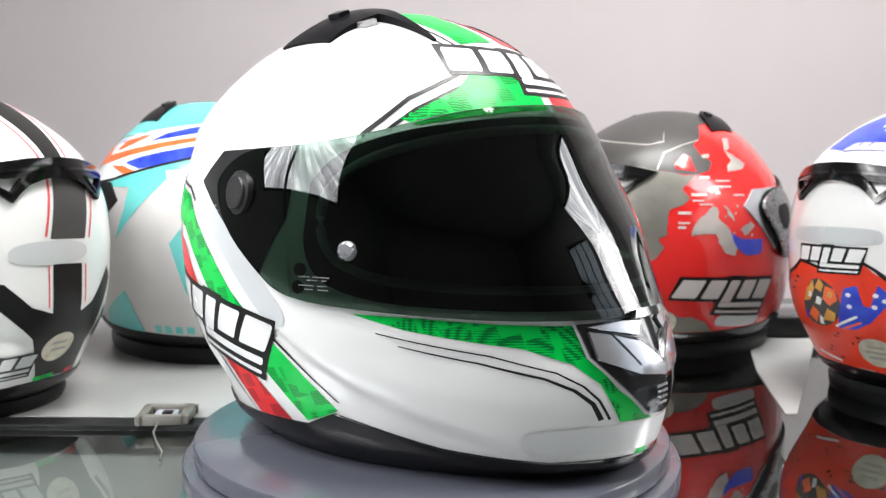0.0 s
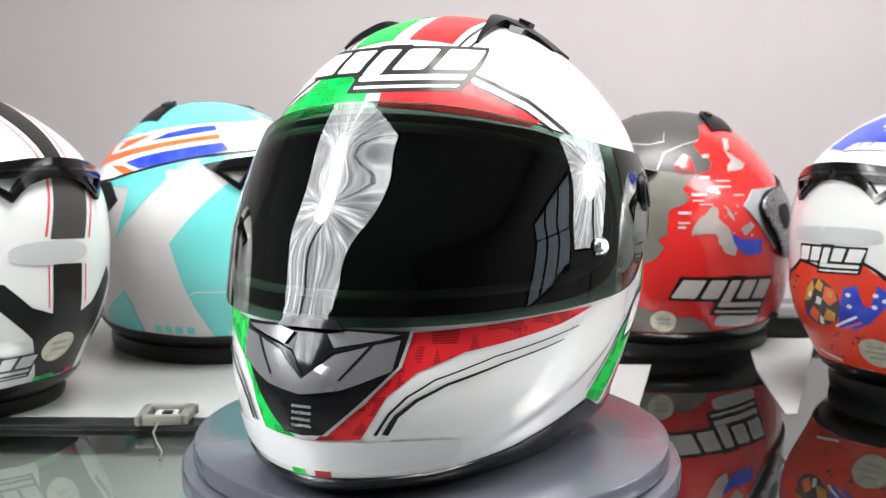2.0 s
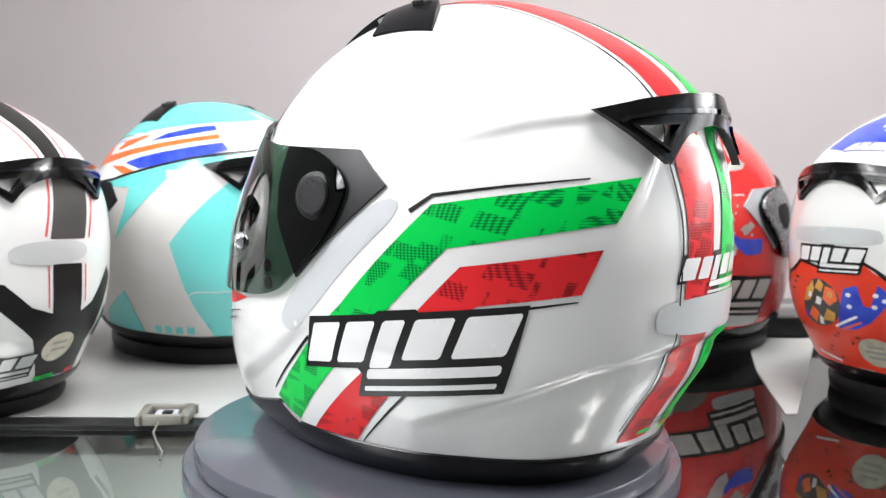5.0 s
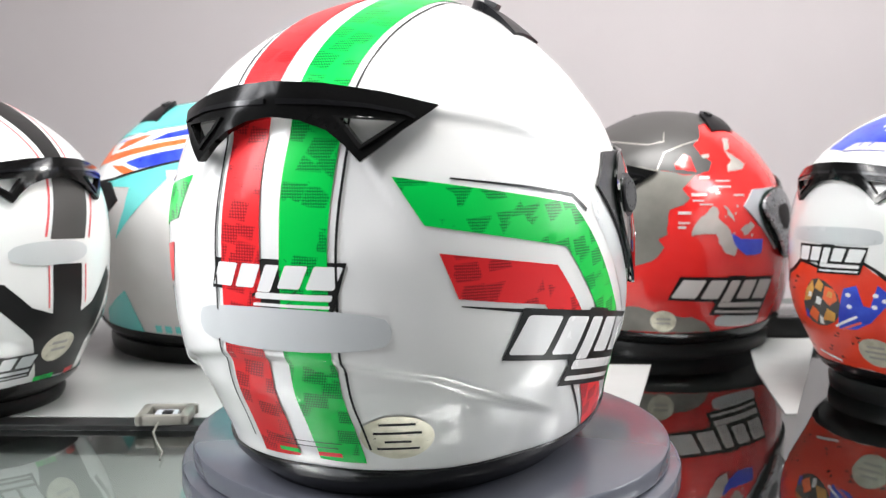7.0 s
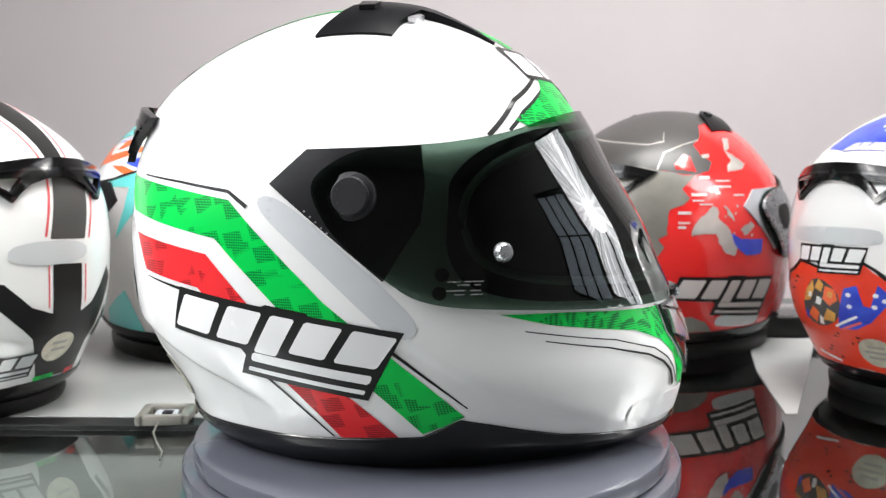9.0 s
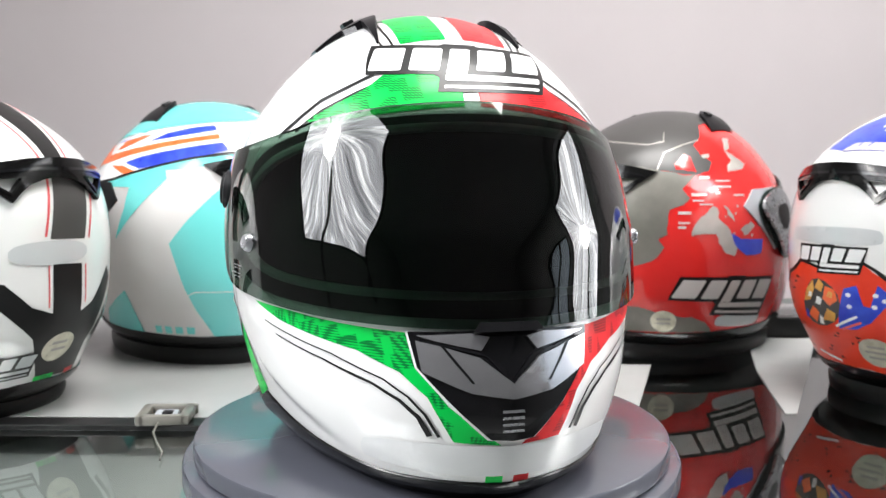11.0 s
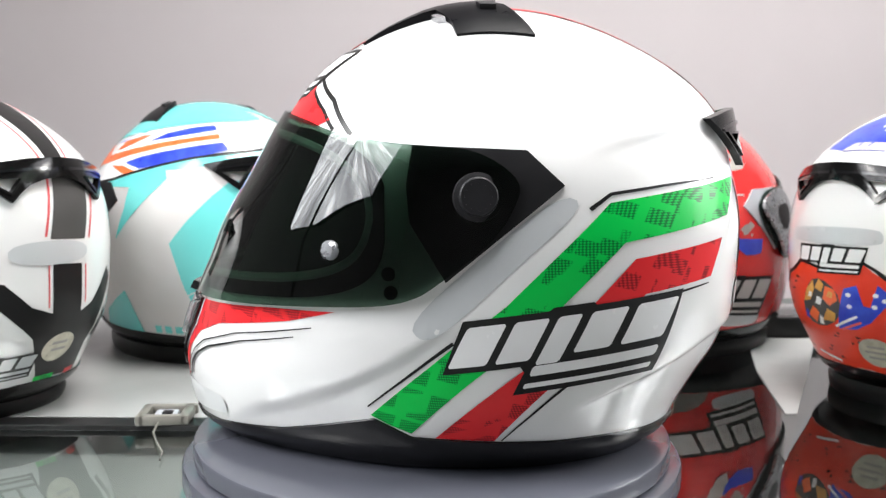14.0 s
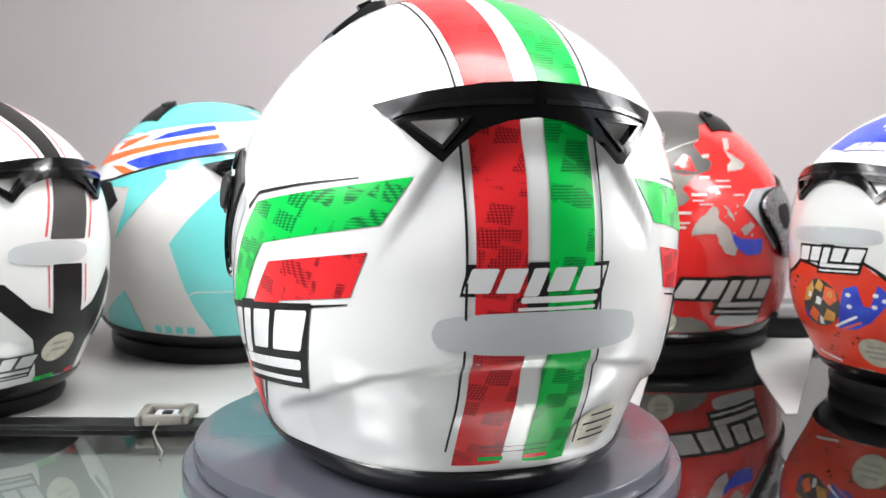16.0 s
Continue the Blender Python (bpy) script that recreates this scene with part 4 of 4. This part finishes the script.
def black_striped_helmet():
    h = other_helmet(pose(-.47, .21, .000, 0, 0, 246), "white", "white helmet with black stripes and red pinstripes", roll=.008)
    line = lambda name, pts, mat, **how: patch(name, pts, M[mat], h, **how)
    line("crown_stripe", [(-.017, 31), (-.024, 60), (-.024, 100), (-.02, 125), (.012, 125), (.012, 100), (.010, 60), (.000, 31)], "black_line", mode="arc")
    for a, b in ((-.022, -.031), (.006, .017)):
        line("crown_pinstripe", stroke([(a, 31), (b, 60), (b, 110)], .0022, .0022, "arc"), "pink", mode="arc")
    # grey instead of black: the gloss highlight on this stripe is put into its colour
    line("back_stripe", [(175.5, .140), (187.5, .138), (192, .190), (179, .190)], "titan")
    line("back_stripe", [(176, .120), (186, .118), (186, .078), (191, .084), (201, .112), (204, .100), (197, .070), (195, .048), (197, .021), (177, .023), (171, .061),
                         (160, .092), (150, .100), (150, .116), (163, .107), (170, .087), (176, .080)], "black_line")
    line("back_pinstripe", stroke([(177.6, .190), (174.2, .142)], .0016), "pink")
    line("back_pinstripe", stroke([(194.5, .190), (189.3, .138)], .0016), "pink")
    line("back_pinstripe", stroke([(174.8, .119), (174.8, .085)], .0010), "pink")
    line("back_pinstripe", stroke([(187.6, .117), (187.6, .085)], .0012), "pink")
    line("blank_plate", rounded([(164, .120), (188, .119), (188, .138), (164, .139)], 2), "logo_grey", off=.0008)
    line("round_sticker", round_spot(181, .050, .0125), "foil", off=.0008)
    line("print_bar", [(178.5, .047), (184, .047), (184, .0495), (178.5, .0495)], "stone_grey", off=.001)
    line("print_bar", [(178, .053), (183.5, .053), (183.5, .0555), (178, .0555)], "stone_grey", off=.001)
    line("white_panel", rounded([(150, .020), (173.5, .018), (171.5, .052), (166, .062), (150, .070)], 1), "logo_white", off=.0007)
    logo(h, [(148, .026), (173, .029), (174, .048), (150, .046)], "logo_grey", .0006)
    line("side_badge", [(197, .052), (199.5, .050), (201.5, .066), (203.5, .064), (202, .078), (199, .066)], "black_line")
    line("hem_tab", [(176, .0215), (184, .0215), (184, .0255), (176, .0255)], "green", off=.0009)
    line("hem_tab", [(190, .0215), (195, .0215), (195, .0255), (190, .0255)], "red", off=.0009)


def red_backed_helmet():
    h = other_helmet(pose(.52, .27, 0, 0, 0, 112), "white", "white helmet with a vermilion lower half and blue crown patch")
    line = lambda name, pts, mat, **how: patch(name, pts, M[mat], h, **how)
    low = [(150, .080), (158, .098), (164, .105), (168, .114), (177, .109), (187, .108), (192, .117), (198, .106), (206, .098), (222, .090), (222, .021), (200, .0205), (180, .0215), (158, .0205), (150, .021)]
    line("vermilion_field", ragged(low, .0008), "vermilion")
    edge = stroke([(148, .081), (158, .100), (164, .1065), (168, .1155), (177, .1105), (187, .1095), (192, .1185), (198, .1075), (206, .0995), (222, .0915)], .004, .003)
    line("torn_edge", ragged(edge, .0007), "black_line", off=.0007)
    line("blank_plate", rounded([(163, .1315), (196, .1330), (197.5, .141), (195, .1495), (163, .1455), (161.5, .139)], 2), "logo_grey", off=.0006)
    logo(h, [(168.2, .1060), (190.5, .1095), (192.4, .1310), (168.6, .1295)], "logo_white", .0005)
    line("crown_patch", [(.040, 39), (.012, 36), (-.028, 36.5), (-.032, 60), (.000, 62), (.030, 50)], "blue", mode="arc")
    line("crown_patch_band", [(.016, 36.2), (-.028, 36.7), (-.028, 40), (.006, 39.5)], "pearl", mode="arc", off=.0007)
    for k in range(9):
        a, d = -.026 + .007 * (k % 4) + .004 * (k // 4), 46 + 5 * (k // 4) + (k % 2) * 2
        line("crown_star", [(a + .0022 * math.cos(q), d + .9 * math.sin(q)) for q in (0, 1.05, 2.1, 3.14, 4.2, 5.25)], "logo_white", mode="arc", off=.0008)
    # a bright printed picture, as plain shapes
    for k in range(3):
        line("crown_line", stroke([(.010 - .010 * k, 38), (.006 - .010 * k, 42)], .0016, .0012, "arc"), "blue", mode="arc", off=.0009)
    line("printed_shape", rounded([(168.5, .072), (171, .090), (175, .102), (181, .098), (185, .086), (184, .066), (176, .056), (170, .060)], 1), "titan", off=.0006)
    for pts, mat in (([(169.5, .078), (171.5, .090), (174.5, .099), (175, .090), (173, .080)], "ochre"), ([(178.5, .083), (179.5, .095), (183, .093), (184, .084), (181, .078)], "orange"),
                     ([(175.2, .092), (177, .101), (179, .096), (178, .089)], "ochre"), ([(171, .066), (174, .075), (176.5, .070), (174, .060)], "orange"),
                     ([(177.5, .064), (180, .075), (183, .072), (182, .064)], "ochre"), ([(175.2, .078), (176.2, .085), (178.2, .083), (177.4, .077)], "logo_white"),
                     ([(171.8, .083), (172.6, .088), (174, .087), (173.6, .083)], "logo_white"), ([(180, .086), (180.8, .091), (182.4, .090), (182, .085)], "ochre"),
                     ([(175.5, .060), (176.4, .068), (177.6, .066), (177.2, .059)], "logo_white"), ([(169.2, .064), (170, .072), (171.2, .070), (170.6, .062)], "blue")):
        line("printed_shape", pts, mat, off=.0009)
    line("printed_flag", [(184.5, .078), (186, .095), (190, .099), (192, .082), (194, .081), (196, .101), (201, .090), (198, .082), (194, .068), (189, .060), (183, .058)], "blue", off=.0007)
    for u, v in ((187.5, .090), (187.8, .080), (195.5, .092), (195.2, .082), (198, .088)):
        line("printed_star", round_spot(u, v, .0019, 8), "logo_white", off=.0009)
    line("printed_stripe", stroke([(182, .060), (190, .072)], .002), "logo_white", off=.0009)
    line("printed_stripe", stroke([(184, .058), (191, .067)], .002), "pink", off=.0009)
    for k in range(80):
        u, v = random.uniform(156, 214), random.uniform(.026, .10)
        if 167 < u < 201 and v > .055:
            continue
        line("brush_mark", stroke([(u, v), (u + random.uniform(1.0, 2.6), v + random.uniform(-.0012, .0012))], .0024, .0006), "black_line", off=.0007)
    line("round_sticker", round_spot(193.5, .040, .0135), "foil", off=.0009)
    for v, w in ((.034, 3.2), (.039, 4.0), (.044, 2.8)):
        line("print_bar", [(193.5 - w, v), (193.5 + w, v), (193.5 + w, v + .0022), (193.5 - w, v + .0022)], "stone_grey", off=.0011)
    line("print_bar", stroke([(166, .030), (178, .025)], .0022), "logo_white", off=.0009)


def map_helmet():
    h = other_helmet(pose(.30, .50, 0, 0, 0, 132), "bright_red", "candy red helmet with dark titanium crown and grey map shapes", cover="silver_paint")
    line = lambda name, pts, mat, **how: patch(name, pts, M[mat], h, **how)
    dark = [(120, .252), (262, .2525), (231, .2463), (227.6, .2303), (222.8, .2229), (225.8, .2107), (231.6, .2041), (228.8, .1941), (222.5, .1921), (216.5, .1907), (209, .1947), (195, .2000), (120, .196)]
    line("dark_crown", ragged(dark, .0010), "titan")
    line("dark_crown", [(.075, 50), (.060, 36), (-.030, 36), (-.062, 50), (-.050, 84), (-.036, 88), (.000, 96), (.060, 92)], "titan", mode="arc", off=.0007)
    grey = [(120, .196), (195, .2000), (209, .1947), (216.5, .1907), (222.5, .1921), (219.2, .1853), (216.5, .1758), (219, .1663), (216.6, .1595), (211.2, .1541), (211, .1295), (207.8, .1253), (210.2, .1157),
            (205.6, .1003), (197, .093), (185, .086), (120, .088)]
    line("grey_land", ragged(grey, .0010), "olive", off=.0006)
    line("red_isle", ragged([(212.6, .2016), (214.2, .2058), (216.7, .2128), (219.8, .2101), (220.8, .2017), (222.3, .1935), (216.5, .1956), (213.2, .1961)], .0006, .004), "bright_red", off=.0009)
    line("coast_line", stroke([(160, .232), (180, .226), (200, .222), (207, .226), (206, .236)], .0012), "stone_grey", off=.0009)
    line("coast_line", stroke([(206, .196), (208, .214), (216, .222), (226, .228)], .0012), "stone_grey", off=.0009)
    for shape in ([(245.7, .2295), (253.4, .2319), (247.6, .2207), (243.3, .2163), (249.9, .2092), (254.9, .2036), (251.4, .1978), (245.4, .1958), (239.4, .1936), (239.9, .2006), (244.3, .2063), (242.2, .2162)],
                  [(225.8, .2116), (230.2, .2131), (230.1, .2089), (226.5, .2074)],
                  [(219.9, .1337), (223.5, .1473), (228.7, .1581), (231.2, .1566), (231.8, .1470), (236.5, .1358), (242.8, .1172), (241, .1061), (235.8, .1094), (232.1, .1194), (230.7, .1292), (225.3, .1308), (219.9, .1282)],
                  [(233.9, .1607), (239.4, .1494), (240.1, .1425), (236.5, .1496)], [(243.2, .1340), (250.2, .1418), (253.5, .1374), (247.5, .1280)]):
        line("grey_land", ragged(shape, .0009, .004), "stone_grey", off=.0006)
    for k in range(9):
        u, v, r = random.uniform(232, 254), random.uniform(.125, .165), random.uniform(.3, .7)
        island = [(u + r * 1.6 * math.cos(q) * random.uniform(.6, 1.3), v + .0030 * r * math.sin(q) * random.uniform(.6, 1.3)) for q in [2 * math.pi * i / 7 for i in range(7)]]
        line("grey_island", island, "stone_grey", off=.0006)
    line("blue_sea", ragged([(238, .1302), (244.3, .1227), (259.8, .1225), (259.4, .1067), (248.4, .1052), (240.5, .1174)], .0009), "blue", off=.0007)
    line("olive_land", ragged([(190, .021), (190, .050), (200, .0500), (208, .0440), (215, .0406), (222.5, .0388), (230, .0320), (233.6, .0253), (234, .021)], .0008), "olive", off=.0005)
    for u, v, w, t in ((223.3, .1868, 5, .0028), (219.7, .1690, 6.8, .0030), (214.7, .1502, 5, .0030), (214.8, .1354, 3, .0026), (214.8, .1405, 4.5, .0018), (229.2, .1778, 10, .0016), (220.2, .1636, 5, .0016),
                       (230.2, .1708, 2.7, .0030), (231, .1840, 8, .0014), (240, .1690, 7, .0016), (223, .1598, 6, .0014)):
        line("print_bar", [(u, v), (u + w, v), (u + w, v + t), (u, v + t)], "pearl", off=.0007)
    logo(h, [(211, .047), (268, .037), (271, .078), (217, .083)], "pearl", .0003)
    line("blank_plate", rounded([(237, .0265), (268, .0235), (271, .030), (268, .041), (238, .041), (235, .033)], 2), "logo_grey", off=.0007)
    latch = line("side_latch", rounded([(255, .1600), (266, .1730), (280, .1740), (292, .1500), (286, .1130), (279, .0985), (272, .1200), (260, .1440)], 2), "silver", off=.0062, thick=.003)
    patch("latch_slot", rounded([(267, .1550), (279, .1600), (285, .1490), (279, .1280), (271, .1350)], 2), M["rubber"], latch, "black slot", off=.0094)
    line("round_sticker", round_spot(210, .0345, .0125), "foil", off=.0009)
    line("print_bar", [(207, .031), (213, .031), (213, .0335), (207, .0335)], "stone_grey", off=.0011)
    line("print_bar", [(207, .036), (213, .036), (213, .0385), (207, .0385)], "stone_grey", off=.0011)


def turquoise_helmet():
    h = other_helmet(pose(-.28, .45, .005, 0, 0, -139), "pearl", "pearl and turquoise helmet with a blue and orange flag band")
    line = lambda name, pts, mat, **how: patch(name, pts, M[mat], h, **how)
    line("turquoise_crown", [(-.05, 52), (-.02, 60), (.02, 65), (.05, 68), (.085, 70), (.085, 130), (-.05, 130)], "turquoise", mode="arc")
    line("turquoise_crown", [(60, .2165), (80, .2190), (105, .2262), (137, .2326), (160, .2374), (178, .2395), (190, .2420), (186, .258), (60, .258)], "turquoise", off=.0006)
    flag = [(60, .180), (60, .2140), (80, .2165), (105, .2240), (137, .2304), (160, .2352), (176, .2370), (186, .2310), (175, .2090), (150, .2006), (126, .1883), (106, .1790), (88, .176)]
    line("flag_band", flag, "logo_white", off=.0005)
    line("flag_blue", [(124.5, .2173), (135, .2257), (148, .2310), (160, .2340), (160.7, .2286), (149, .2243), (136, .2200)], "blue", off=.0007)
    line("flag_blue", [(113, .1957), (123, .2014), (137, .2071), (152, .2128), (162, .2162), (164, .2079), (150, .2008), (136, .1940), (125, .1895)], "blue", off=.0007)
    line("flag_blue", [(84, .2150), (96, .2200), (108, .2232), (98, .2185)], "blue", off=.0007)
    line("flag_orange", [(66, .196), (74, .2120), (81, .2155), (88.5, .2027), (120, .2117), (149, .2206), (161, .2248), (161.2, .2196), (149, .2160), (124, .2064), (95, .1960), (70, .190)], "orange", off=.0008)
    line("flag_orange", [(94, .2083), (99, .2176), (117, .2234), (125, .2239), (112, .2156), (100, .2089)], "orange", off=.0009)
    line("flag_orange", [(100.5, .1924), (112, .1924), (122.5, .1872), (115, .1839)], "orange", off=.0009)
    line("black_edge", stroke([(60, .1735), (88, .1745), (106, .1785), (126, .1879), (149.6, .2000), (164, .2056), (175, .2085), (190, .2125)], .0024), "black_line", off=.0009)
    line("turquoise_strip", [(84, .1722), (97, .1745), (108, .1778), (127, .1868), (149, .1986), (176, .2076), (200, .213), (200, .200), (175, .2010), (147, .189), (139, .1880), (120, .178), (95, .1700), (84, .170)], "turquoise", off=.0006)
    line("turquoise_shard", [(95, .1712), (120, .1790), (139, .1890), (140, .180), (129, .155), (113, .118), (119, .150), (121, .171)], "turquoise", off=.0006)
    line("turquoise_shard", [(141, .117), (148, .140), (157, .165), (163, .178), (200, .180), (205, .020), (157, .0205), (150, .049), (146, .073)], "turquoise", off=.0006)
    line("turquoise_shard", [(84, .0215), (92, .040), (115, .066), (121, .0215)], "turquoise", off=.0006)
    line("fine_seam", stroke([(134, .046), (150, .069), (176, .070)], .0009), "pearl", off=.0009)
    line("round_sticker", round_spot(168, .063, .010), "pearl", off=.0009)
    for k in range(4):
        line("print_bar", [(129 + 5.4 * k, .0225), (132.6 + 5.4 * k, .0225), (132.6 + 5.4 * k, .0305), (129 + 5.4 * k, .0305)], "turquoise", off=.0007)


black_striped_helmet()
red_backed_helmet()
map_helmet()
turquoise_helmet()


def motions():
    turn = [(k * .5, 49.58 - 35.93 * k * .5) for k in range(33)]
    walk(HELMET, [(t, pose(0, 0, .031, 0, 0, a)) for t, a in turn])
    walk(PLATTER, [(t, pose(0, 0, 0, 0, 0, a)) for t, a in turn])


motions()
